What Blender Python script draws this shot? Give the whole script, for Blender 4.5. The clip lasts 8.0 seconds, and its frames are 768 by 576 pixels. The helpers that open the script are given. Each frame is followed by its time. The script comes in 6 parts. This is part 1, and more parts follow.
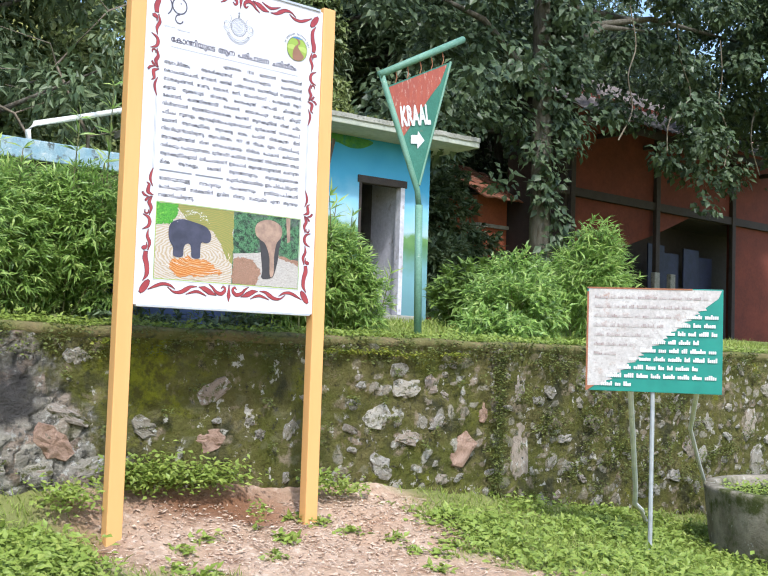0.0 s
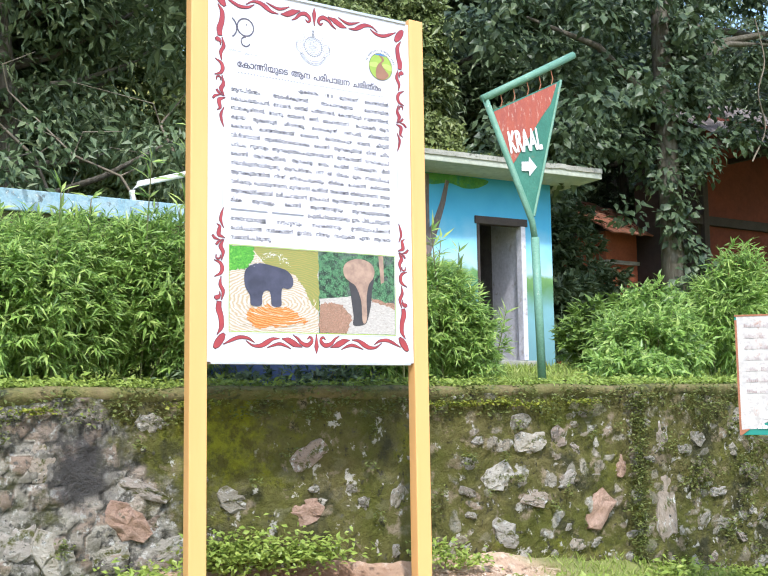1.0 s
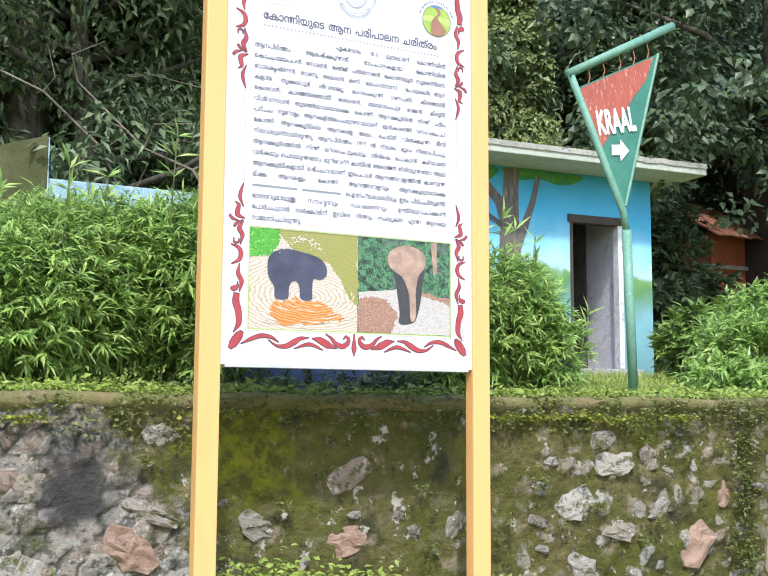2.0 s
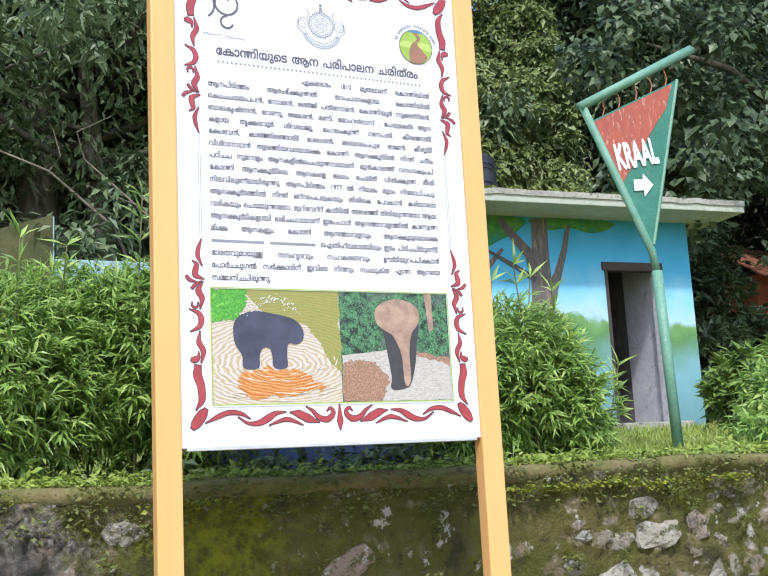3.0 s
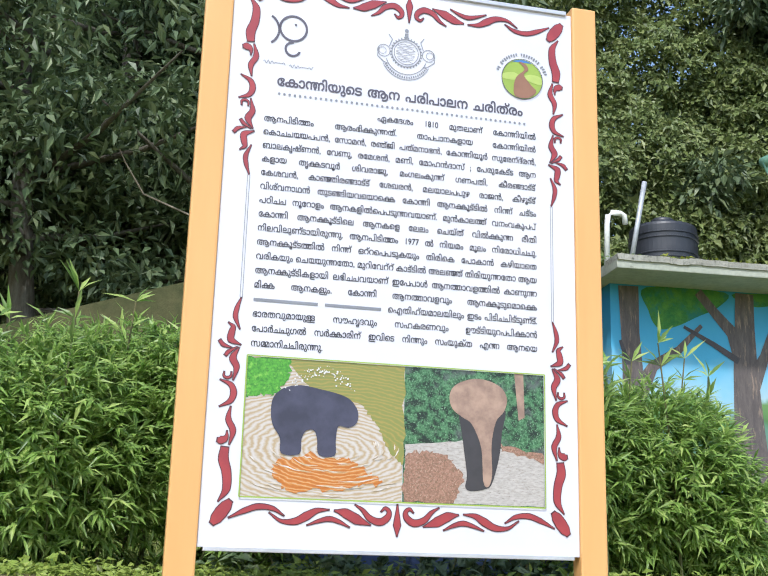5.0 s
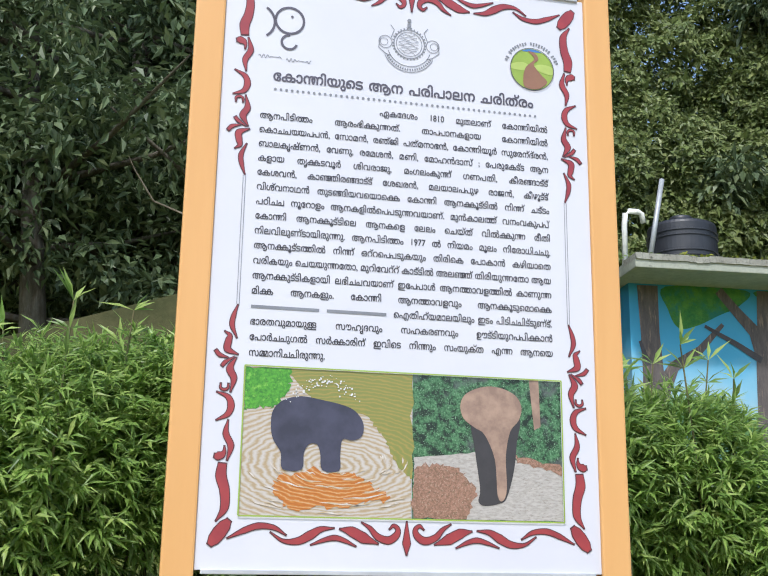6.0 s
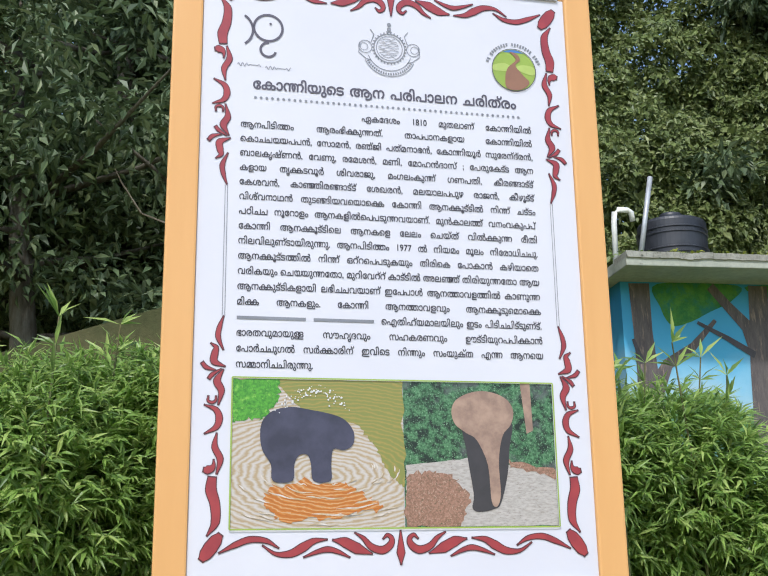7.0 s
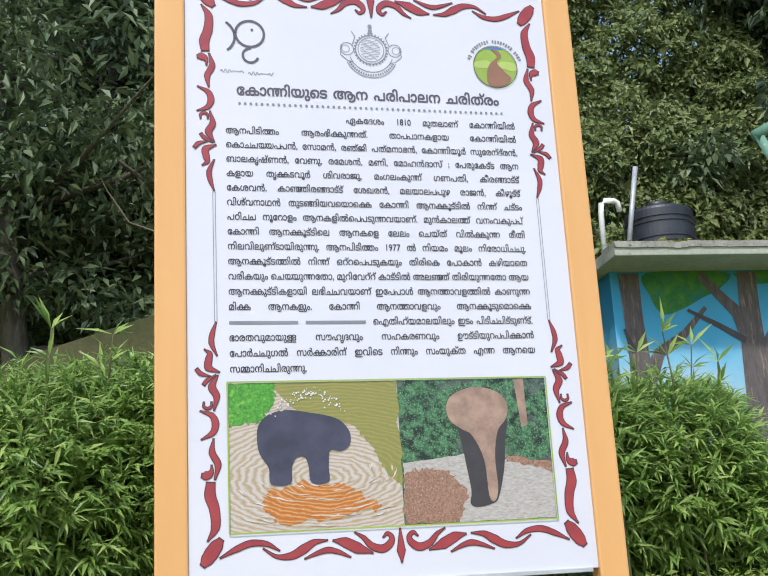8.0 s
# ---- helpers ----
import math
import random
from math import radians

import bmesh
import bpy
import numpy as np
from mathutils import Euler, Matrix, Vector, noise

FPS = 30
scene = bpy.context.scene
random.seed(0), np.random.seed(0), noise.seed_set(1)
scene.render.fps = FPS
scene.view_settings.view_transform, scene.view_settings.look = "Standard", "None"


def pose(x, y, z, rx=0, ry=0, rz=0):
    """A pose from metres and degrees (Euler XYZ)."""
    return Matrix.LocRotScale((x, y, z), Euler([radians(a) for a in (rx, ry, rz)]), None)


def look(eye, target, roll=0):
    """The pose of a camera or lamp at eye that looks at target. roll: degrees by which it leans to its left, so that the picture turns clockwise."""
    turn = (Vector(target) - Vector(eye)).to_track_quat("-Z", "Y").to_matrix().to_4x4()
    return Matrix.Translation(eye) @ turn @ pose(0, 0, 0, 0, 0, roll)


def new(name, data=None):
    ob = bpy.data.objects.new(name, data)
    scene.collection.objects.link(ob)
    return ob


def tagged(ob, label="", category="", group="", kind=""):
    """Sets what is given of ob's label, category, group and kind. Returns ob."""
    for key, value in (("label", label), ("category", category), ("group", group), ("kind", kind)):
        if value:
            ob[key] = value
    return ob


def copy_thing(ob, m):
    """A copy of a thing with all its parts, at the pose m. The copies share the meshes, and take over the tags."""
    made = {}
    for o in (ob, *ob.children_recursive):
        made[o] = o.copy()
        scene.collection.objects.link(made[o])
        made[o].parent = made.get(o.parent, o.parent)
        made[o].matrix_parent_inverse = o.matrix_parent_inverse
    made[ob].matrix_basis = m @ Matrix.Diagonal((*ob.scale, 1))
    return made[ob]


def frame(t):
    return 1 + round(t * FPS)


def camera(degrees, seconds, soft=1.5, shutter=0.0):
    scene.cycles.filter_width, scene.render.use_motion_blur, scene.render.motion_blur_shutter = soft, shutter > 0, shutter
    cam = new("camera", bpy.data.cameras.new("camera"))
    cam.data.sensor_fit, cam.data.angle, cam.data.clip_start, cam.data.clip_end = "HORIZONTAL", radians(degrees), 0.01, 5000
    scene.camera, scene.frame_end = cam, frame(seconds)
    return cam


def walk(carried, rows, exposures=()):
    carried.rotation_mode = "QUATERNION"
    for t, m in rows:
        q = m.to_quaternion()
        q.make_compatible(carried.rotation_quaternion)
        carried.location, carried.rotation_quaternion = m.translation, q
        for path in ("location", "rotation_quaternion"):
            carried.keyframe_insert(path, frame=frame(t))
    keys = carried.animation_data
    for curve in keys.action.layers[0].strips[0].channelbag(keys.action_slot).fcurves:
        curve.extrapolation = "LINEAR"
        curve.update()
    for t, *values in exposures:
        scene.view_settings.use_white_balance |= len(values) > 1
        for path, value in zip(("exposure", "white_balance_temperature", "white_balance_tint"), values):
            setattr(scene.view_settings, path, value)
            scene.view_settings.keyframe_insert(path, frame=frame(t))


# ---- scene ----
cam = camera(40.3, 8.0, soft=1.2)
PATH = [
    (0, (-3.081, -5.000, 1.021), (-1.796, -3.473, 1.139), 1.9),
    (0.5, (-2.829, -4.724, 1.058), (-1.583, -3.171, 1.245), 0.8),
    (1, (-2.508, -4.491, 1.034), (-1.427, -2.821, 1.245), -0.8),
    (1.2, (-2.361, -4.390, 1.053), (-1.382, -2.662, 1.290), -1.2),
    (2.3, (-1.770, -3.805, 1.066), (-0.864, -2.035, 1.281), 0.1),
    (2.5, (-1.696, -3.768, 1.075), (-0.808, -1.994, 1.330), -1.2),
    (3, (-1.443, -3.512, 1.100), (-0.608, -1.728, 1.448), -3),
    (3.5, (-1.202, -3.238, 1.167), (-0.386, -1.462, 1.593), 0.6),
    (4, (-0.964, -3.146, 1.175), (-0.387, -1.280, 1.604), 1.5),
    (4.5, (-0.841, -3.119, 1.198), (-0.374, -1.232, 1.665), 1.8),
    (6, (-0.699, -2.905, 1.269), (-0.293, -1.009, 1.758), 0.9),
    (6.5, (-0.680, -2.866, 1.279), (-0.273, -0.972, 1.776), 0.2),
    (7, (-0.676, -2.881, 1.280), (-0.257, -0.990, 1.779), -0.9),
    (7.5, (-0.680, -2.896, 1.281), (-0.250, -1.007, 1.780), -2.3),
    (8, (-0.680, -2.898, 1.278), (-0.243, -1.010, 1.775), -3.2),
]
EXPOSURES = [(0, 1.0, 6000, 10), (1, 1.25, 6000, 10), (2.5, 1.22, 5980, 10), (3.5, 0.78, 6000, 10), (4.5, 0.86, 5990, 10), (6, 0.54, 6060, 10), (8, 0.50, 6080, 10)]
walk(cam, [(t, look(eye, target, roll)) for t, eye, target, roll in PATH], EXPOSURES)

# ---- light ----
SUN_EL, SUN_AZ = 52.0, 205.0      # degrees; azimuth clockwise from +y
world = bpy.data.worlds.new("sky")
scene.world = world
world.use_nodes = True
wn = world.node_tree.nodes
sky = wn.new("ShaderNodeTexSky")
sky.sky_type = "NISHITA"
sky.sun_disc = False
sky.sun_elevation, sky.sun_rotation = radians(SUN_EL), radians(SUN_AZ)
sky.air_density, sky.dust_density = 1.2, 2.0
wn["Background"].inputs[1].default_value = 0.15
world.node_tree.links.new(sky.outputs[0], wn["Background"].inputs[0])
sun = new("sun", bpy.data.lights.new("sun", "SUN"))
sun.data.energy, sun.data.angle, sun.data.color = 2.0, radians(3.0), (1.0, 0.97, 0.91)
_a, _e = radians(SUN_AZ), radians(SUN_EL)
SUN_DIR = Vector((math.sin(_a) * math.cos(_e), math.cos(_a) * math.cos(_e), math.sin(_e)))
sun.matrix_world = look(SUN_DIR * 40, (0, 0, 0))


# ---- materials ----
def mat(name, col, rough=0.7, metal=0.0, col2=None, scale=8.0, bump=0.0, bscale=60.0, spec=0.4, rand=None, island=None, stains=None, stretch=(1, 1, 1)):
    """Node material: two colours mixed by two scales of noise, optional stains, bump, variation by object or by island."""
    m = bpy.data.materials.new(name)
    m.use_nodes = True
    nt = m.node_tree
    n, l = nt.nodes, nt.links
    b = n["Principled BSDF"]
    b.inputs["Roughness"].default_value = rough
    b.inputs["Metallic"].default_value = metal
    b.inputs["Specular IOR Level"].default_value = spec
    tc = n.new("ShaderNodeTexCoord")
    mp = n.new("ShaderNodeMapping")
    mp.inputs["Scale"].default_value = stretch
    l.new(tc.outputs["Object"], mp.inputs[0])

    def noise_tex(s, detail=6, rgh=0.6):
        t = n.new("ShaderNodeTexNoise")
        t.inputs["Scale"].default_value = s
        t.inputs["Detail"].default_value = detail
        t.inputs["Roughness"].default_value = rgh
        l.new(mp.outputs[0], t.inputs["Vector"])
        return t

    def mixed(a, bb, fac, blend="MIX"):
        x = n.new("ShaderNodeMix")
        x.data_type, x.blend_type = "RGBA", blend
        for sock, v in ((x.inputs[6], a), (x.inputs[7], bb), (x.inputs[0], fac)):
            if isinstance(v, bpy.types.NodeSocket):
                l.new(v, sock)
            elif isinstance(v, (tuple, list)):
                sock.default_value = (*v, 1)
            else:
                sock.default_value = v
        return x.outputs[2]

    def ramp(src, lo, hi):
        r = n.new("ShaderNodeMapRange")
        r.inputs[1].default_value, r.inputs[2].default_value = lo, hi
        l.new(src, r.inputs[0])
        return r.outputs[0]

    c2 = col2 or tuple(v * 0.82 for v in col)
    out = mixed(col, c2, ramp(noise_tex(scale).outputs[0], 0.38, 0.62))
    fine = noise_tex(scale * 9, 3)
    out = mixed(out, (0.75, 0.75, 0.75), ramp(fine.outputs[0], 0.35, 0.75), "MULTIPLY") if rough > 0.45 and not island else out
    if rand:
        o = n.new("ShaderNodeObjectInfo")
        cr = n.new("ShaderNodeValToRGB")
        while len(cr.color_ramp.elements) < len(rand):
            cr.color_ramp.elements.new(0.5)
        for i, (e, c) in enumerate(zip(cr.color_ramp.elements, rand)):
            e.position, e.color = i / (len(rand) - 1), (*c, 1)
        l.new(o.outputs["Random"], cr.inputs[0])
        out = mixed(out, cr.outputs[0], 0.7)
    for s in stains or ():
        scol, sscale, lo, hi = s
        out = mixed(out, scol, ramp(noise_tex(sscale, 8, 0.65).outputs[0], lo, hi))
    if island:
        g = n.new("ShaderNodeNewGeometry")
        cr = n.new("ShaderNodeValToRGB")
        while len(cr.color_ramp.elements) < len(island):
            cr.color_ramp.elements.new(0.5)
        for i, (e, c) in enumerate(zip(cr.color_ramp.elements, island)):
            e.position, e.color = i / (len(island) - 1), (*c, 1)
        l.new(g.outputs["Random Per Island"], cr.inputs[0])
        out = mixed(out, cr.outputs[0], 0.85)
    l.new(out, b.inputs["Base Color"])
    if bump:
        bp = n.new("ShaderNodeBump")
        bp.inputs["Strength"].default_value = bump
        bp.inputs["Distance"].default_value = 0.02
        l.new(noise_tex(bscale, 8, 0.7).outputs[0], bp.inputs["Height"])
        l.new(bp.outputs[0], b.inputs["Normal"])
    return m


def leaf_mat(name, cols, rough=0.45, through_light=0.3):
    """Leaves: each its own green, with a share of light passing through."""
    m = mat(name, cols[0], rough, island=cols, scale=2.0, spec=0.35)
    nt = m.node_tree
    n, l = nt.nodes, nt.links
    b = n["Principled BSDF"]
    tr = n.new("ShaderNodeBsdfTranslucent")
    src = b.inputs["Base Color"].links[0].from_socket
    l.new(src, tr.inputs[0])
    mx = n.new("ShaderNodeMixShader")
    mx.inputs[0].default_value = through_light
    l.new(b.outputs[0], mx.inputs[1])
    l.new(tr.outputs[0], mx.inputs[2])
    l.new(mx.outputs[0], n["Material Output"].inputs[0])
    return m


def wave_mat(name, stops):
    """Printed picture of rippling water: bent rings in several tones."""
    m = mat(name, stops[0][1], 0.34, spec=0.5)
    n, l = m.node_tree.nodes, m.node_tree.links
    tc, mp, wv, cr = n.new("ShaderNodeTexCoord"), n.new("ShaderNodeMapping"), n.new("ShaderNodeTexWave"), n.new("ShaderNodeValToRGB")
    mp.inputs["Location"].default_value = (0.20, 0.0, -3.45)
    mp.inputs["Scale"].default_value = (1.0, 1.0, 2.3)
    l.new(tc.outputs["Object"], mp.inputs[0])
    l.new(mp.outputs[0], wv.inputs["Vector"])
    wv.wave_type, wv.rings_direction = "RINGS", "Y"
    for key, v in (("Scale", 14.0), ("Distortion", 6.5), ("Detail", 3.0), ("Detail Scale", 1.3), ("Detail Roughness", 0.6)):
        wv.inputs[key].default_value = v
    while len(cr.color_ramp.elements) < len(stops):
        cr.color_ramp.elements.new(0.5)
    for e, (p, c) in zip(cr.color_ramp.elements, stops):
        e.position, e.color = p, (*c, 1)
    l.new(wv.outputs["Color"], cr.inputs[0])
    l.new(cr.outputs[0], n["Principled BSDF"].inputs["Base Color"])
    return m


M = {}
M["post"] = mat("post_paint", (0.70, 0.385, 0.145), 0.42, col2=(0.67, 0.36, 0.13), scale=2, bump=0.03, bscale=25, stretch=(4, 4, 0.5))
M["panel"] = mat("printed_vinyl", (0.66, 0.66, 0.71), 0.34, col2=(0.63, 0.63, 0.69), scale=2, spec=0.5)
M["panel_edge"] = mat("panel_edge", (0.62, 0.63, 0.67), 0.4, metal=0.5)
M["ink_red"] = mat("maroon_ink", (0.34, 0.045, 0.05), 0.36, col2=(0.28, 0.035, 0.045), scale=20, spec=0.5)
M["ink_dark"] = mat("dark_ink", (0.035, 0.03, 0.04), 0.36, spec=0.5)
M["ink_line"] = mat("outline_ink", (0.10, 0.035, 0.045), 0.36, spec=0.5)
M["ink_grey"] = mat("grey_ink", (0.24, 0.25, 0.28), 0.36, spec=0.5)
M["ink_purple"] = mat("slate_ink", (0.10, 0.09, 0.12), 0.36, spec=0.5)
M["photo_olive"] = wave_mat("photo_water", [(0.0, (0.21, 0.23, 0.06)), (0.6, (0.24, 0.235, 0.06)), (1.0, (0.32, 0.26, 0.07))])
M["photo_water"] = wave_mat("photo_ripples", [(0.0, (0.40, 0.30, 0.18)), (0.25, (0.45, 0.37, 0.27)), (0.6, (0.48, 0.42, 0.35)), (1.0, (0.53, 0.49, 0.46))])
M["photo_ripple"] = mat("photo_glints", (0.66, 0.62, 0.58), 0.34, col2=(0.46, 0.34, 0.18), scale=30, spec=0.5)
M["photo_orange"] = wave_mat("photo_orange", [(0.0, (0.42, 0.13, 0.02)), (0.6, (0.50, 0.18, 0.03)), (0.9, (0.53, 0.24, 0.07)), (1.0, (0.55, 0.34, 0.18))])
M["photo_green"] = mat("photo_green", (0.10, 0.36, 0.03), 0.34, col2=(0.04, 0.20, 0.02), scale=130, spec=0.5, stains=[((0.20, 0.46, 0.06), 60, 0.56, 0.66), ((0.03, 0.13, 0.02), 90, 0.60, 0.68)])
M["photo_navy"] = mat("photo_slate", (0.035, 0.035, 0.06), 0.34, col2=(0.06, 0.06, 0.10), scale=12, spec=0.5)
M["photo_forest"] = mat("photo_forest", (0.02, 0.08, 0.03), 0.34, col2=(0.10, 0.24, 0.11), scale=150, spec=0.5, stains=[((0.008, 0.02, 0.012), 30, 0.47, 0.57), ((0.22, 0.36, 0.22), 220, 0.57, 0.63), ((0.10, 0.11, 0.11), 9, 0.55, 0.66)])
M["photo_path"] = mat("photo_path", (0.48, 0.45, 0.42), 0.34, col2=(0.36, 0.33, 0.30), scale=60, spec=0.5, stretch=(1, 1, 3), stains=[((0.22, 0.19, 0.17), 120, 0.60, 0.68)])
M["photo_brush"] = mat("photo_brush", (0.36, 0.20, 0.14), 0.34, col2=(0.20, 0.11, 0.07), scale=180, spec=0.5, stains=[((0.46, 0.34, 0.26), 260, 0.58, 0.64), ((0.10, 0.09, 0.04), 110, 0.58, 0.66)])
M["photo_tan"] = mat("photo_tan", (0.40, 0.27, 0.20), 0.34, col2=(0.26, 0.17, 0.13), scale=22, spec=0.5)
M["photo_dark"] = mat("photo_dark", (0.05, 0.045, 0.05), 0.34, scale=22, spec=0.5)
M["white_ink"] = mat("white_ink", (0.72, 0.72, 0.72), 0.36, spec=0.5)
M["lime_ink"] = mat("lime_ink", (0.32, 0.45, 0.07), 0.36, spec=0.5)
M["blue_ink"] = mat("blue_ink", (0.08, 0.22, 0.55), 0.36, spec=0.5)
M["pale_lime_ink"] = mat("pale_lime_ink", (0.46, 0.58, 0.14), 0.36, spec=0.5)
M["brown_ink"] = mat("brown_ink", (0.30, 0.15, 0.09), 0.36, spec=0.5)
M["green_steel"] = mat("green_enamel", (0.12, 0.26, 0.18), 0.55, col2=(0.16, 0.31, 0.23), scale=9, bump=0.1, stains=[((0.24, 0.17, 0.10), 9, 0.62, 0.72), ((0.30, 0.38, 0.30), 22, 0.62, 0.70)])
M["sign_green"] = mat("sign_green", (0.045, 0.175, 0.125), 0.55, col2=(0.06, 0.21, 0.15), scale=7, bump=0.08, stains=[((0.10, 0.16, 0.11), 20, 0.62, 0.72)])
M["sign_red"] = mat("sign_red", (0.42, 0.10, 0.06), 0.55, col2=(0.34, 0.085, 0.06), scale=8, bump=0.1, stains=[((0.50, 0.34, 0.28), 26, 0.58, 0.68)], stretch=(2.5, 1, 0.6))
M["sign_teal"] = mat("sign_teal", (0.015, 0.20, 0.16), 0.45, col2=(0.02, 0.24, 0.19), scale=6)
M["sign_white"] = mat("weathered_white", (0.58, 0.56, 0.54), 0.55, col2=(0.50, 0.47, 0.45), scale=6, stains=[((0.36, 0.22, 0.17), 11, 0.58, 0.70), ((0.40, 0.37, 0.35), 40, 0.54, 0.64)])
M["sign_rust"] = mat("rust_edge", (0.36, 0.15, 0.08), 0.8, scale=12, bump=0.2)
M["faded_ink"] = mat("faded_ink", (0.36, 0.29, 0.28), 0.6, col2=(0.52, 0.48, 0.46), scale=30)
M["galv"] = mat("grey_pipe", (0.46, 0.48, 0.50), 0.45, metal=0.3, scale=12)
M["pvc"] = mat("white_pvc", (0.80, 0.80, 0.75), 0.45, scale=9, stains=[((0.40, 0.38, 0.30), 14, 0.6, 0.72)])
M["moss_green"] = mat("green_moss", (0.075, 0.095, 0.018), 0.95, col2=(0.05, 0.06, 0.018), scale=10, bump=0.8, bscale=60, spec=0.1)
M["coping"] = mat("mossy_coping", (0.19, 0.155, 0.075), 0.95, col2=(0.14, 0.145, 0.045), scale=5, bump=0.7, bscale=40, spec=0.15, stains=[((0.05, 0.055, 0.03), 7, 0.55, 0.66)])
STONES = [(0.25, 0.22, 0.17), (0.40, 0.36, 0.30), (0.46, 0.41, 0.33), (0.33, 0.23, 0.17), (0.42, 0.39, 0.34), (0.28, 0.24, 0.17), (0.54, 0.50, 0.43)]
M["stone"] = mat("rubble_stone", (0.32, 0.31, 0.29), 0.9, col2=(0.17, 0.16, 0.14), scale=1.6, bump=1.0, bscale=7, spec=0.2, rand=STONES,
                 stains=[((0.58, 0.57, 0.53), 2.6, 0.54, 0.62), ((0.10, 0.10, 0.03), 1.7, 0.52, 0.62), ((0.05, 0.05, 0.04), 5.0, 0.58, 0.66)])
M["stone_red"] = mat("laterite_stone", (0.44, 0.30, 0.23), 0.9, col2=(0.31, 0.20, 0.14), scale=1.8, bump=0.9, bscale=7, spec=0.2)
M["concrete"] = mat("old_concrete", (0.40, 0.39, 0.34), 0.9, col2=(0.30, 0.29, 0.25), scale=4, bump=0.5, bscale=40, spec=0.2, stains=[((0.10, 0.10, 0.08), 9, 0.58, 0.68)])
M["ring_concrete"] = mat("stained_concrete", (0.36, 0.32, 0.25), 0.95, col2=(0.19, 0.165, 0.12), scale=3, bump=0.6, bscale=40, spec=0.15, stains=[((0.08, 0.09, 0.03), 4, 0.5, 0.62), ((0.42, 0.41, 0.36), 9, 0.6, 0.66)])
M["slab_under"] = mat("slab_paint", (0.46, 0.47, 0.40), 0.85, col2=(0.38, 0.40, 0.33), scale=1.6, bump=0.2, stains=[((0.16, 0.16, 0.13), 5, 0.66, 0.74)])
M["inside"] = mat("whitewash", (0.66, 0.64, 0.70), 0.85, col2=(0.54, 0.52, 0.58), scale=2, bump=0.2, stains=[((0.32, 0.28, 0.26), 5, 0.60, 0.72)])
# dark wall colour that stands in for the shade inside the hut
M["shaded_inside_wall"] = mat("shaded_inside_wall", (0.16, 0.145, 0.14), 0.9, col2=(0.10, 0.09, 0.085), scale=3, bump=0.2)
M["mural_trunk"] = mat("mural_brown", (0.15, 0.125, 0.12), 0.75, col2=(0.10, 0.085, 0.085), scale=6, stretch=(3, 1, 0.5), stains=[((0.30, 0.22, 0.17), 9, 0.56, 0.68)])
M["mural_twig"] = mat("mural_branch", (0.085, 0.08, 0.09), 0.75, scale=8)
M["mural_leaf"] = mat("mural_green", (0.035, 0.18, 0.045), 0.75, col2=(0.09, 0.26, 0.04), scale=6, stains=[((0.02, 0.16, 0.12), 3.5, 0.5, 0.62)])
M["tank"] = mat("black_plastic", (0.025, 0.027, 0.035), 0.42, col2=(0.035, 0.037, 0.045), scale=6, spec=0.5)
M["blue_wash"] = mat("flaking_blue_wash", (0.22, 0.36, 0.44), 0.9, col2=(0.34, 0.45, 0.50), scale=6, bump=0.3, stains=[((0.09, 0.11, 0.11), 8, 0.54, 0.62), ((0.50, 0.55, 0.55), 16, 0.6, 0.68)])
M["mossy_concrete"] = mat("mossy_concrete", (0.11, 0.105, 0.05), 0.95, col2=(0.075, 0.08, 0.035), scale=3, bump=0.5, spec=0.15)
M["red_wall"] = mat("red_house_paint", (0.19, 0.045, 0.026), 0.85, col2=(0.14, 0.036, 0.022), scale=1.2, bump=0.1)
M["orange_wall"] = mat("orange_house_paint", (0.42, 0.12, 0.055), 0.85, col2=(0.34, 0.10, 0.05), scale=2.0, bump=0.1)
# timber of posts and beams; also the dark colour for shaded interior surfaces
M["dark_timber_and_shade"] = mat("dark_timber_and_shade", (0.06, 0.045, 0.04), 0.8, scale=6, bump=0.3)
M["navy_paint"] = mat("navy_paint", (0.11, 0.155, 0.33), 0.6, col2=(0.13, 0.175, 0.34), scale=4, bump=0.2, stains=[((0.03, 0.035, 0.04), 9, 0.56, 0.66)])
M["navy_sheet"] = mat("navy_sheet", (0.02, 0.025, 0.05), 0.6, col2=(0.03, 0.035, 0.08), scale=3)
M["roof_tile"] = mat("clay_tile", (0.34, 0.13, 0.075), 0.9, col2=(0.22, 0.09, 0.05), scale=3, bump=0.4, rand=[(0.36, 0.15, 0.09), (0.26, 0.10, 0.06), (0.38, 0.19, 0.13)], stains=[((0.10, 0.075, 0.05), 4, 0.55, 0.66)])
M["sheet_roof"] = mat("roof_sheet", (0.42, 0.36, 0.33), 0.6, scale=3, bump=0.1)
M["bark"] = mat("bark", (0.10, 0.085, 0.065), 0.9, col2=(0.16, 0.15, 0.12), scale=6, bump=0.8, bscale=30, spec=0.15, stretch=(3, 3, 0.6))
M["stem"] = mat("green_stem", (0.12, 0.15, 0.05), 0.7, col2=(0.16, 0.14, 0.06), scale=9)
M["twig"] = mat("dry_twig", (0.24, 0.20, 0.15), 0.85, col2=(0.17, 0.14, 0.10), scale=9)
M["bamboo"] = leaf_mat("bamboo_leaf", [(0.17, 0.28, 0.065), (0.36, 0.52, 0.12), (0.23, 0.38, 0.08), (0.54, 0.66, 0.20), (0.11, 0.19, 0.055), (0.31, 0.47, 0.105)], 0.36, 0.42)
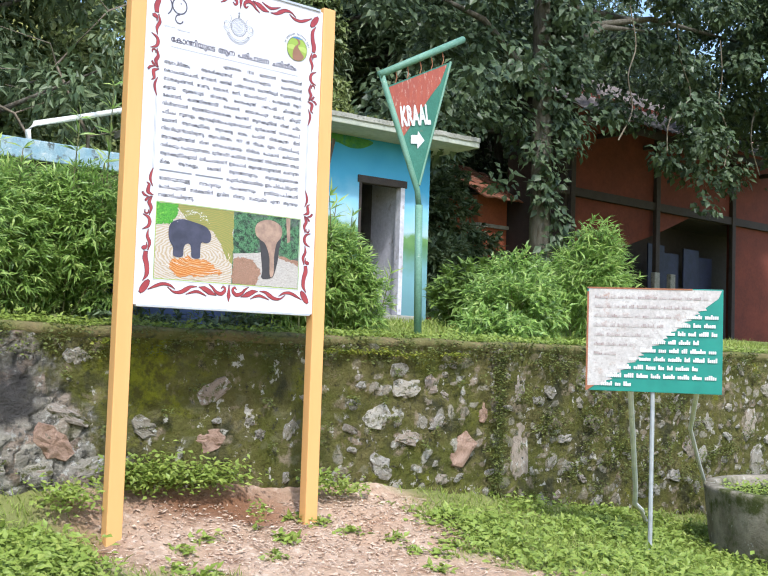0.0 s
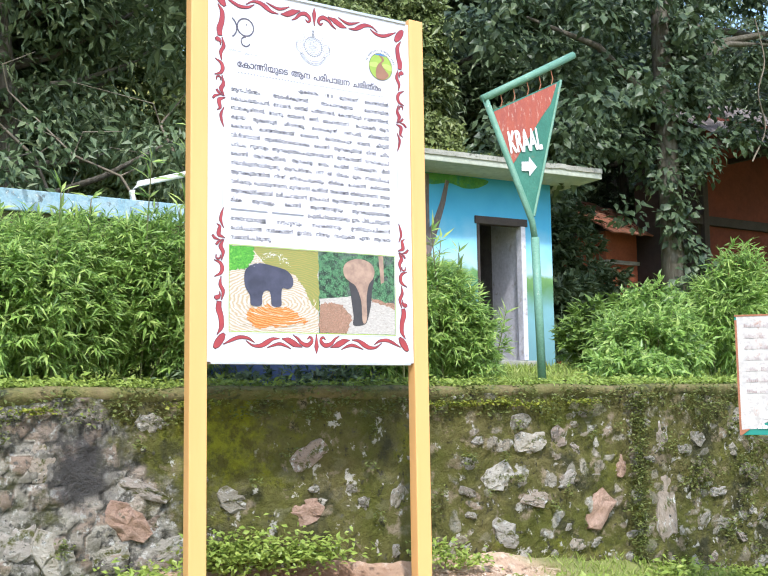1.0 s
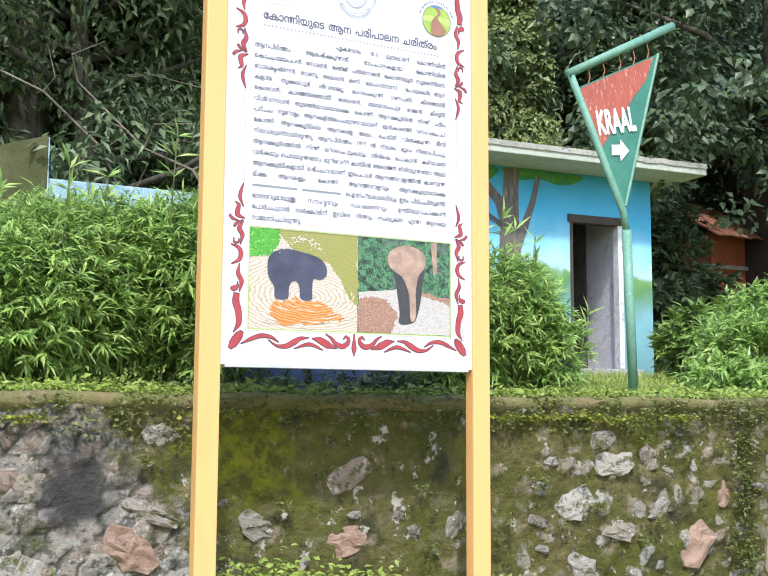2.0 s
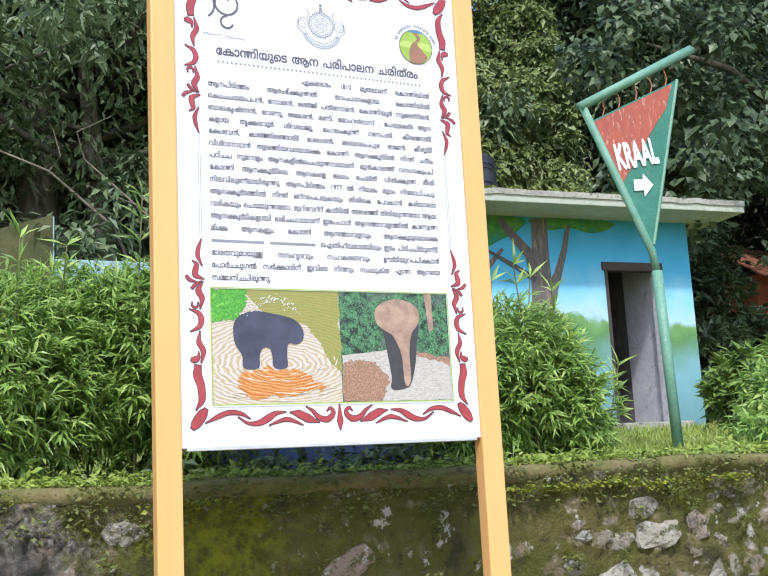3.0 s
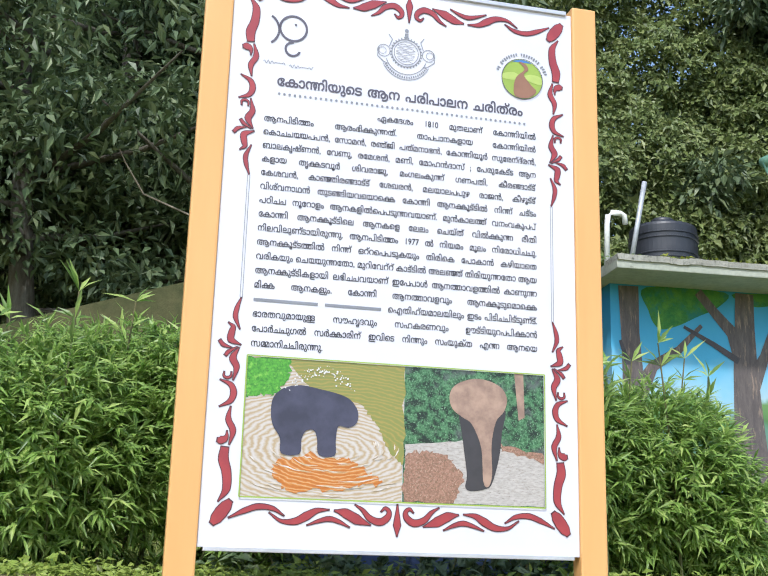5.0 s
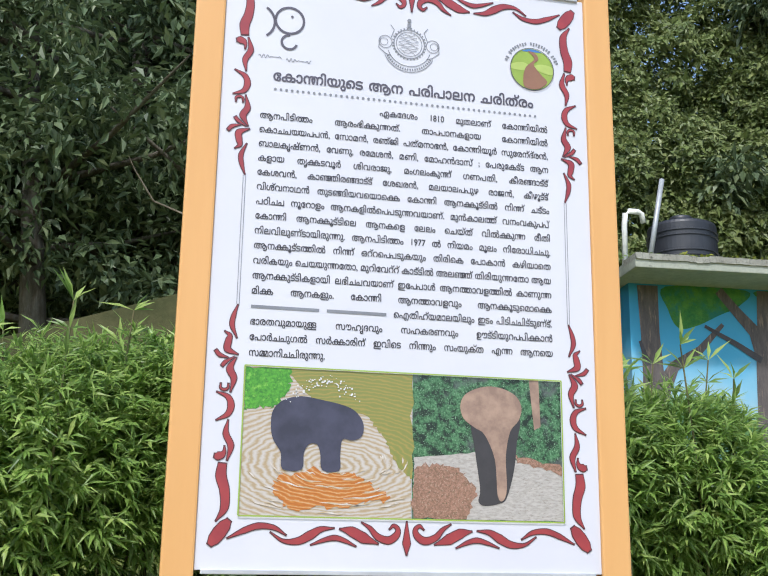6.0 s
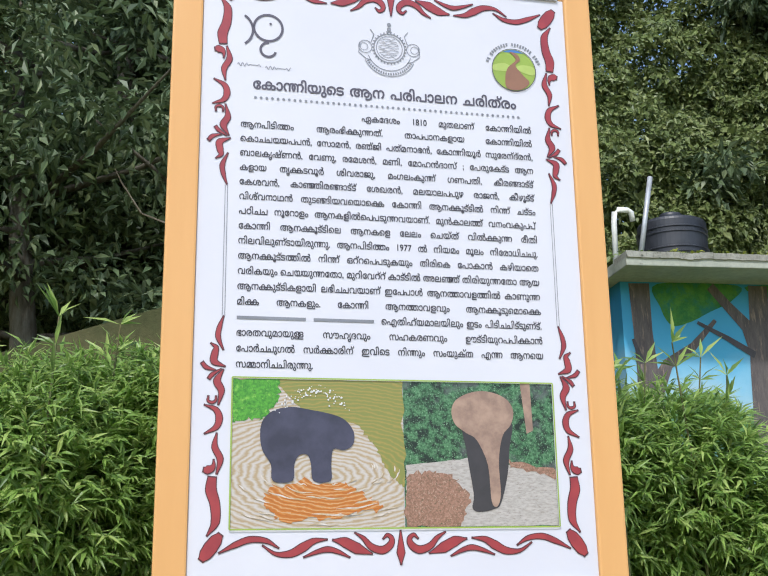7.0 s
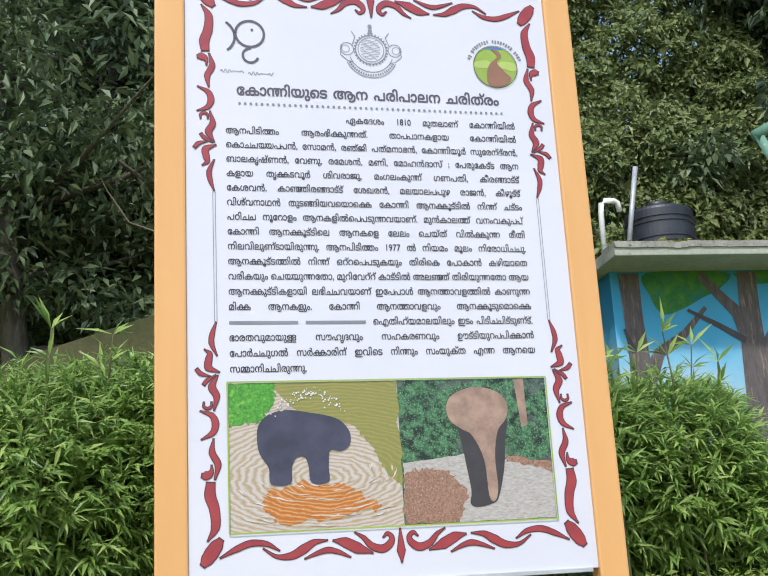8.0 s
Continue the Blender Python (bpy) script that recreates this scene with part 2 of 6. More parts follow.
M["shrub"] = leaf_mat("shrub_leaf", [(0.10, 0.165, 0.035), (0.19, 0.28, 0.055), (0.14, 0.22, 0.045)], 0.4, 0.3)
M["tree_leaf"] = leaf_mat("tree_leaf", [(0.058, 0.092, 0.046), (0.16, 0.215, 0.10), (0.10, 0.148, 0.068), (0.25, 0.295, 0.15)], 0.45, 0.22)
M["vine_leaf"] = leaf_mat("vine_leaf", [(0.035, 0.058, 0.028), (0.095, 0.135, 0.065), (0.062, 0.095, 0.044), (0.14, 0.185, 0.09)], 0.42, 0.22)
M["creeper"] = leaf_mat("creeper_leaf", [(0.105, 0.145, 0.05), (0.22, 0.275, 0.085), (0.15, 0.20, 0.065), (0.31, 0.35, 0.13), (0.09, 0.12, 0.048)], 0.45, 0.25)
M["grass"] = leaf_mat("grass_blade", [(0.19, 0.26, 0.045), (0.32, 0.39, 0.08), (0.25, 0.32, 0.06), (0.40, 0.42, 0.13)], 0.5, 0.35)
M["weed"] = leaf_mat("weed_leaf", [(0.19, 0.25, 0.045), (0.32, 0.41, 0.08), (0.24, 0.33, 0.06), (0.40, 0.46, 0.11)], 0.45, 0.34)
M["wall_leaf"] = leaf_mat("wall_leaf", [(0.10, 0.125, 0.03), (0.19, 0.22, 0.055), (0.14, 0.165, 0.04), (0.075, 0.085, 0.03)], 0.5, 0.25)
M["yellow_weed"] = leaf_mat("yellow_weed", [(0.220, 0.264, 0.033), (0.330, 0.330, 0.044), (0.143, 0.220, 0.033)], 0.5, 0.35)
M["chip"] = mat("wood_chip", (0.36, 0.26, 0.18), 0.9, island=[(0.70, 0.58, 0.46), (0.52, 0.37, 0.27), (0.62, 0.49, 0.38), (0.40, 0.27, 0.19)])


def ground_material():
    """Reddish soil, turf where the turf noise and the place say so."""
    m = mat("soil", (0.54, 0.39, 0.28), 0.95, col2=(0.45, 0.30, 0.20), scale=3.0, bump=0.8, bscale=45, spec=0.1,
            stains=[((0.62, 0.49, 0.38), 16, 0.54, 0.66), ((0.17, 0.09, 0.055), 6, 0.58, 0.70)])
    nt = m.node_tree
    n, l = nt.nodes, nt.links
    b = n["Principled BSDF"]
    src = b.inputs["Base Color"].links[0].from_socket
    dug = n.new("ShaderNodeAttribute")
    dug.attribute_name = "dug"
    wet = n.new("ShaderNodeMix")
    wet.data_type = "RGBA"
    wet.inputs[7].default_value = (0.20, 0.10, 0.055, 1)
    l.new(dug.outputs["Fac"], wet.inputs[0])
    l.new(src, wet.inputs[6])
    src = wet.outputs[2]
    at = n.new("ShaderNodeAttribute")
    at.attribute_name = "turf"
    tx = n.new("ShaderNodeTexNoise")
    tx.inputs["Scale"].default_value = 22
    cr = n.new("ShaderNodeValToRGB")
    cr.color_ramp.elements[0].color, cr.color_ramp.elements[0].position = (0.13, 0.16, 0.04, 1), 0.35
    cr.color_ramp.elements[1].color, cr.color_ramp.elements[1].position = (0.27, 0.30, 0.09, 1), 0.7
    l.new(tx.outputs[0], cr.inputs[0])
    mx = n.new("ShaderNodeMix")
    mx.data_type = "RGBA"
    l.new(at.outputs["Fac"], mx.inputs[0])
    l.new(src, mx.inputs[6])
    l.new(cr.outputs[0], mx.inputs[7])
    l.new(mx.outputs[2], b.inputs["Base Color"])
    return m


def mural_material():
    """Sky painting on the hut: deep blue above, paling down to cloud and green hills."""
    m = mat("mural_sky", (0.06, 0.36, 0.62), 0.75, scale=1.4, col2=(0.08, 0.42, 0.66), bump=0.12, bscale=30)
    nt = m.node_tree
    n, l = nt.nodes, nt.links
    b = n["Principled BSDF"]
    tc = n.new("ShaderNodeTexCoord")
    sp = n.new("ShaderNodeSeparateXYZ")
    l.new(tc.outputs["Object"], sp.inputs[0])
    tx = n.new("ShaderNodeTexNoise")
    tx.inputs["Scale"].default_value = 1.6
    tx.inputs["Detail"].default_value = 5
    l.new(tc.outputs["Object"], tx.inputs["Vector"])
    ad = n.new("ShaderNodeMath")
    ad.operation = "MULTIPLY_ADD"
    ad.inputs[1].default_value = 1.1
    l.new(tx.outputs[0], ad.inputs[0])
    l.new(sp.outputs["Z"], ad.inputs[2])
    mr = n.new("ShaderNodeMapRange")
    mr.inputs[1].default_value, mr.inputs[2].default_value = 0.45, 3.6
    l.new(ad.outputs[0], mr.inputs[0])
    cr = n.new("ShaderNodeValToRGB")
    stops = [(0.0, (0.10, 0.20, 0.22)), (0.30, (0.16, 0.32, 0.36)), (0.44, (0.09, 0.20, 0.07)), (0.50, (0.14, 0.27, 0.09)), (0.53, (0.36, 0.52, 0.60)), (0.62, (0.24, 0.49, 0.66)), (0.76, (0.08, 0.37, 0.60)), (1.0, (0.043, 0.284, 0.499))]
    while len(cr.color_ramp.elements) < len(stops):
        cr.color_ramp.elements.new(0.5)
    for e, (p, c) in zip(cr.color_ramp.elements, stops):
        e.position, e.color = p, (*c, 1)
    l.new(mr.outputs[0], cr.inputs[0])
    l.new(cr.outputs[0], b.inputs["Base Color"])
    return m




def wall_material():
    """Old rubble wall: grey lichen-covered stone at one end, moss over plaster in the middle, brown and pale flecks beyond."""
    m = mat("mossy_masonry", (0.115, 0.120, 0.026), 0.95, col2=(0.165, 0.145, 0.055), scale=2.6, bump=1.0, bscale=34, spec=0.15,
            stains=[((0.060, 0.058, 0.028), 3.3, 0.53, 0.63), ((0.28, 0.225, 0.15), 7.5, 0.57, 0.66), ((0.20, 0.20, 0.025), 4.6, 0.58, 0.72), ((0.055, 0.05, 0.03), 23, 0.58, 0.66), ((0.52, 0.49, 0.43), 11, 0.60, 0.64)])
    nt = m.node_tree
    n, l = nt.nodes, nt.links
    b = n["Principled BSDF"]
    src = b.inputs["Base Color"].links[0].from_socket
    for q in n:
        if q.type == "BUMP":
            q.inputs["Distance"].default_value = 0.045
    tc = n.new("ShaderNodeTexCoord")

    def tex(s, det=8, rgh=0.68):
        t = n.new("ShaderNodeTexNoise")
        t.inputs["Scale"].default_value, t.inputs["Detail"].default_value, t.inputs["Roughness"].default_value = s, det, rgh
        l.new(tc.outputs["Object"], t.inputs["Vector"])
        return t.outputs[0]

    def rng_map(s, lo, hi):
        r = n.new("ShaderNodeMapRange")
        r.inputs[1].default_value, r.inputs[2].default_value = lo, hi
        l.new(s, r.inputs[0])
        return r.outputs[0]

    def blend(a, c, fac):
        x = n.new("ShaderNodeMix")
        x.data_type = "RGBA"
        l.new(fac, x.inputs[0])
        for s, v in ((x.inputs[6], a), (x.inputs[7], c)):
            if isinstance(v, tuple):
                s.default_value = (*v, 1)
            else:
                l.new(v, s)
        return x.outputs[2]

    rock = n.new("ShaderNodeAttribute")
    rock.attribute_name = "rock"
    joint = n.new("ShaderNodeAttribute")
    joint.attribute_name = "joint"
    cr = n.new("ShaderNodeValToRGB")
    tones = [(0.20, 0.185, 0.16), (0.40, 0.37, 0.32), (0.28, 0.255, 0.21), (0.48, 0.44, 0.37), (0.34, 0.25, 0.19), (0.36, 0.335, 0.29)]
    while len(cr.color_ramp.elements) < len(tones):
        cr.color_ramp.elements.new(0.5)
    for k, (e, c) in enumerate(zip(cr.color_ramp.elements, tones)):
        e.position, e.color = k / (len(tones) - 1), (*c, 1)
    l.new(rock.outputs["Fac"], cr.inputs[0])
    grey = blend(cr.outputs[0], (0.14, 0.13, 0.115), rng_map(tex(16), 0.52, 0.60))
    grey = blend(grey, (0.60, 0.58, 0.53), rng_map(tex(23), 0.55, 0.62))
    grey = blend((0.055, 0.052, 0.042), grey, rng_map(joint.outputs["Fac"], 0.02, 0.16))
    grey = blend(grey, (0.10, 0.10, 0.04), rng_map(tex(5), 0.53, 0.64))
    # stones that show through the moss: some cells, where they stand proud
    pick = n.new("ShaderNodeMath")
    pick.operation = "MULTIPLY"
    l.new(rng_map(rock.outputs["Fac"], 0.50, 0.56), pick.inputs[0])
    ja = n.new("ShaderNodeMath")
    ja.operation = "MULTIPLY_ADD"
    ja.inputs[1].default_value = 1.1
    l.new(tex(9), ja.inputs[0])
    l.new(joint.outputs["Fac"], ja.inputs[2])
    l.new(rng_map(ja.outputs[0], 0.78, 0.90), pick.inputs[1])
    where = n.new("ShaderNodeAttribute")
    where.attribute_name = "bare"
    pk = n.new("ShaderNodeMath")
    pk.operation = "MULTIPLY"
    l.new(pick.outputs[0], pk.inputs[0])
    l.new(where.outputs["Fac"], pk.inputs[1])
    src = blend(src, grey, pk.outputs[0])
    sp = n.new("ShaderNodeSeparateXYZ")
    l.new(tc.outputs["Object"], sp.inputs[0])
    # bare stone towards -x: x + 0.5 z + noise
    a = n.new("ShaderNodeMath")
    a.operation = "MULTIPLY_ADD"
    a.inputs[1].default_value = 0.55
    l.new(sp.outputs["Z"], a.inputs[0])
    l.new(sp.outputs["X"], a.inputs[2])
    c = n.new("ShaderNodeMath")
    c.operation = "MULTIPLY_ADD"
    c.inputs[1].default_value = 0.9
    l.new(tex(3.2), c.inputs[0])
    l.new(a.outputs[0], c.inputs[2])
    out = blend(grey, src, rng_map(c.outputs[0], 0.02, 0.14))
    # a bright yellow-green moss cushion
    d = n.new("ShaderNodeVectorMath")
    d.operation = "DISTANCE"
    d.inputs[1].default_value = (-0.30, 0.38, 0.88)
    l.new(tc.outputs["Object"], d.inputs[0])
    e = n.new("ShaderNodeMath")
    e.operation = "MULTIPLY_ADD"
    e.inputs[1].default_value = 0.7
    l.new(tex(7), e.inputs[0])
    l.new(d.outputs["Value"], e.inputs[2])
    cushion = blend((0.10, 0.095, 0.02), (0.24, 0.25, 0.02), rng_map(tex(13), 0.42, 0.58))
    out = blend(cushion, out, rng_map(e.outputs[0], 0.46, 0.66))
    # a weathered dark patch on the bare stone
    d = n.new("ShaderNodeVectorMath")
    d.operation = "DISTANCE"
    d.inputs[1].default_value = (-1.04, 0.38, 0.74)
    l.new(tc.outputs["Object"], d.inputs[0])
    e = n.new("ShaderNodeMath")
    e.operation = "MULTIPLY_ADD"
    e.inputs[1].default_value = 0.35
    l.new(tex(9), e.inputs[0])
    l.new(d.outputs["Value"], e.inputs[2])
    out = blend((0.075, 0.07, 0.068), out, rng_map(e.outputs[0], 0.25, 0.42))
    l.new(out, b.inputs["Base Color"])
    return m


M["moss_wall"] = wall_material()
M["soil"] = ground_material()
M["mural"] = mural_material()

# ---- building helpers ----
FLAT = Vector((0, 0, 0))


def base_of(ob):
    p = Vector((0, 0, 0))
    while ob:
        p += ob.location
        ob = ob.parent
    return p


def thing(name, at, label, category, group="", kind=""):
    ob = new(name)
    ob.location = at
    ob.empty_display_size = 0.2
    return tagged(ob, label, category, group, kind)


def part(name, bm, material, parent=None, label="", smooth=False):
    """Links a bmesh, given in world places, as one mesh under a thing or part."""
    me = bpy.data.meshes.new(name)
    if parent:
        bmesh.ops.translate(bm, verts=bm.verts, vec=-base_of(parent))
    if smooth:
        for f in bm.faces:
            f.smooth = True
    bm.to_mesh(me)
    bm.free()
    me.materials.append(material)
    ob = new(name, me)
    ob.parent = parent
    return tagged(ob, label)


def raw(name, verts, faces, material, parent=None, label="", smooth=False):
    """The same from arrays of vertices and faces."""
    me = bpy.data.meshes.new(name)
    v = np.asarray(verts, float)
    if parent:
        v = v - np.array(base_of(parent))
    me.from_pydata(v.tolist(), [], np.asarray(faces).tolist() if not isinstance(faces, list) else faces)
    if smooth:
        me.polygons.foreach_set("use_smooth", [True] * len(me.polygons))
    me.materials.append(material)
    ob = new(name, me)
    ob.parent = parent
    return tagged(ob, label)


def box(x0, x1, y0, y1, z0, z1, bevel=0.0, bm=None):
    own = bm is None
    bm = bm or bmesh.new()
    m = Matrix.LocRotScale(((x0 + x1) / 2, (y0 + y1) / 2, (z0 + z1) / 2), None, (x1 - x0, y1 - y0, z1 - z0))
    g = bmesh.ops.create_cube(bm, size=1, matrix=m)
    if bevel and own:
        bmesh.ops.bevel(bm, geom=bm.edges[:], offset=bevel, segments=2, affect="EDGES", profile=0.6)
    return bm


def tube(points, radius, sides=8, taper=None, bm=None):
    """A round bar through the points."""
    bm = bm or bmesh.new()
    pts = [Vector(p) for p in points]
    rings = []
    for i, p in enumerate(pts):
        d = (pts[min(i + 1, len(pts) - 1)] - pts[max(i - 1, 0)]).normalized()
        a = d.cross(Vector((0, 0, 1)) if abs(d.z) < 0.9 else Vector((1, 0, 0))).normalized()
        b = d.cross(a)
        r = radius * (taper[i] if taper else 1)
        rings.append([bm.verts.new(p + (a * math.cos(k * math.tau / sides) + b * math.sin(k * math.tau / sides)) * r) for k in range(sides)])
    for r0, r1 in zip(rings, rings[1:]):
        for k in range(sides):
            bm.faces.new((r0[k], r0[(k + 1) % sides], r1[(k + 1) % sides], r1[k]))
    bm.faces.new(rings[0][::-1])
    bm.faces.new(rings[-1])
    bmesh.ops.recalc_face_normals(bm, faces=bm.faces[:])
    return bm


def lathe(profile, centre, sides=40):
    bm = bmesh.new()
    rings = [[bm.verts.new((centre[0] + r * math.cos(k * math.tau / sides), centre[1] + r * math.sin(k * math.tau / sides), centre[2] + z)) for k in range(sides)] for r, z in profile]
    for r0, r1 in zip(rings, rings[1:]):
        for k in range(sides):
            bm.faces.new((r0[k], r0[(k + 1) % sides], r1[(k + 1) % sides], r1[k]))
    bm.faces.new(rings[0][::-1])
    bm.faces.new(rings[-1])
    bmesh.ops.recalc_face_normals(bm, faces=bm.faces[:])
    return bm


def sheet(outlines, y, thick=0.0, bm=None):
    """Flat shapes in the plane y, each outline a list of (x, z)."""
    bm = bm or bmesh.new()
    for i, o in enumerate(outlines):
        f = bm.faces.new([bm.verts.new((x, y - 0.00012 * (i % 5), z)) for x, z in o])
        f.normal_update()
        if f.normal.y > 0:
            f.normal_flip()
    bmesh.ops.triangulate(bm, faces=[f for f in bm.faces if len(f.verts) > 4])
    return bm


def leaves(pos, way, up, length, width, fold=0.25, droop=0.2, five=True):
    """Many leaves as arrays: at pos, pointing along way, the blade facing up."""
    n = len(pos)
    way = way / np.linalg.norm(way, axis=1, keepdims=True)
    side = np.cross(way, up)
    side /= np.linalg.norm(side, axis=1, keepdims=True) + 1e-9
    nor = np.cross(side, way)
    length, width = np.broadcast_to(length, n)[:, None], np.broadcast_to(width, n)[:, None]
    tip = pos + way * length - nor * length * droop
    mid = pos + way * length * 0.42 + nor * 0.0
    lft = mid + side * width / 2 + nor * width * fold
    rgt = mid - side * width / 2 + nor * width * fold
    if five:
        v = np.stack([pos, lft, mid, rgt, tip], 1).reshape(-1, 3)
        k = np.arange(n)[:, None] * 5
        f = np.concatenate([k + [0, 2, 1], k + [0, 3, 2], k + [1, 2, 4], k + [2, 3, 4]], 0)
    else:
        v = np.stack([pos, lft, tip, rgt], 1).reshape(-1, 3)
        k = np.arange(n)[:, None] * 4
        f = np.concatenate([k + [0, 2, 1], k + [0, 3, 2]], 0)
    return v, f


def unit(a):
    return a / (np.linalg.norm(a, axis=1, keepdims=True) + 1e-9)

from mathutils import geometry

rng = np.random.default_rng(7)
WALL_Y = 0.38


# ---- ground ----
def wall_foot(x):
    """Height of the soil along the foot of the stone wall."""
    return np.interp(x, [-3, -0.8, 0.1, 1.4, 2.5, 3.96, 5.2, 8], [0.26, 0.23, 0.21, 0.14, -0.01, -0.22, -0.34, -0.5])


def terrace(x, y):
    return 1.07 + 0.055 * np.clip(y - 0.6, 0, 9)


def ground_z(x, y):
    x, y = np.asarray(x, float), np.asarray(y, float)
    d = np.clip(WALL_Y - y, 0, 30)
    low = wall_foot(x) - np.interp(x, [0.8, 1.8], [0.2, 0.12]) * (1 - np.exp(-d / 0.25)) - 0.1 * np.clip(d, 0, 8)
    # two holes dug for the posts, and the scraped strip at the foot of the wall between them
    low = low - 0.10 * np.exp(-((x + 0.80) / 0.16) ** 2 - ((y + 0.02) / 0.20) ** 2) - 0.07 * np.exp(-((x - 0.36) / 0.22) ** 2 - ((y - 0.14) / 0.12) ** 2) + 0.06 * np.exp(-((x - 1.05) / 0.3) ** 2 - ((y - 0.02) / 0.2) ** 2)
    low = low + 0.012 * np.sin(x * 9 + y * 5) * np.cos(y * 11 - x * 3)
    far = 12.5 + 8.5 * np.clip((x - 11.0) / 2.0, 0, 1)
    high = terrace(x, y) + np.clip(y - far, 0, 16) * 0.75
    return np.where(y < 0.52, low, high)


def turf_share(x, y):
    """How grassy the soil is: bare round the board's posts, grass on both sides and on the terrace."""
    x, y = np.asarray(x, float), np.asarray(y, float)
    edge = 0.18 * np.sin(y * 6.0) + 0.1 * np.sin(y * 17 + 1)
    yy, off = np.maximum(y, -0.9), np.clip(-0.9 - y, 0, 6)
    left = np.clip((-0.62 - x + edge - 0.35 * (yy + 0.3) - 0.9 * off) / 0.25, 0, 1)
    right = np.clip((x - 1.35 + edge - 0.35 * (yy + 0.5) - 0.1 * off) / 0.35, 0, 1)
    return np.where(y > 0.5, 1.0, np.clip(left + right, 0, 1))


gx = np.concatenate([[-300, -120, -60, -30, -18, -10], np.arange(-6, 8, 0.07), [8.5, 10, 13, 18, 25, 40, 70, 140, 300]])
gy = np.concatenate([[-300, -120, -50, -20, -12, -9], np.arange(-7.0, 0.5, 0.07), [0.5, 0.54, 0.62], np.arange(0.75, 3, 0.15), np.arange(3.2, 14, 0.5), [15, 17, 20, 25, 28.5, 40, 90, 300]])
GX, GY = np.meshgrid(gx, gy)
GZ = ground_z(GX, GY)
near = (GY < 0.5) & (GY > -7) & (abs(GX - 1) < 7)
GZ = GZ + near * rng.normal(0, 0.006, GX.shape)
nx, ny = len(gx), len(gy)
idx = np.arange(nx * ny).reshape(ny, nx)
gf = np.stack([idx[:-1, :-1], idx[:-1, 1:], idx[1:, 1:], idx[1:, :-1]], -1).reshape(-1, 4)
ground = raw("ground", np.stack([GX, GY, GZ], -1).reshape(-1, 3), gf, M["soil"], smooth=True)
tagged(ground, "reddish bare soil with patches of grass below a stone wall", "ground", kind="structure")
dug = np.exp(-((GX + 0.80) / 0.17) ** 2 - ((GY + 0.02) / 0.22) ** 2) + np.exp(-((GX - 0.30) / 0.42) ** 2 - ((GY - 0.20) / 0.15) ** 2) + 0.8 * np.exp(-((GX + 0.1) / 0.4) ** 2 - ((GY - 0.26) / 0.12) ** 2)
at = ground.data.attributes.new("dug", "FLOAT", "POINT")
at.data.foreach_set("value", np.clip(dug, 0, 1).reshape(-1))
at = ground.data.attributes.new("turf", "FLOAT", "POINT")
at.data.foreach_set("value", turf_share(GX, GY).reshape(-1) * 0.9)


# ---- stone wall ----
def rubble(x, z):
    """Cells of the rubble: how far inside its stone a place lies, and the stone's own random number."""
    wx, wz = x + 0.05 * noise.noise(Vector((x * 6, z * 6, 1))), z + 0.05 * noise.noise(Vector((x * 6, z * 6, 8)))
    d, p = noise.voronoi(Vector((wx * 8.6, wz * 12.5, 0.5)))
    q = p[0]
    return min(d[1] - d[0], 0.6), math.modf(abs(math.sin(q.x * 12.9898 + q.y * 78.233 + q.z * 37.7) * 43758.5453))[0]


def bareness(x, z):
    """How much bare rubble shows: all at one end, little under the plaster behind the board, more beyond."""
    left = max(0.0, min(1.0, (-0.42 - x - 0.45 * (z - 0.4)) * 4))
    right = max(0.0, min(1.0, (x - 0.75) * 2)) * (0.8 if x < 2.6 else 0.6)
    return max(left, right, 0.12) * (1.0 if z < 0.86 else 0.45)


def wall_relief(x, z):
    h, r = rubble(x, z)
    b = bareness(x, z)
    return 0.03 * noise.noise(Vector((x * 2.1, z * 2.1, 0.3))) + 0.010 * noise.noise(Vector((x * 13, z * 13, 2))) + 0.005 * noise.noise(Vector((x * 31, z * 31, 5))) + b * (0.018 - 0.036 * min(h, 0.3) ** 0.7 - 0.020 * r) + 0.016 * b * noise.noise(Vector((x * 19, z * 19, 3)))


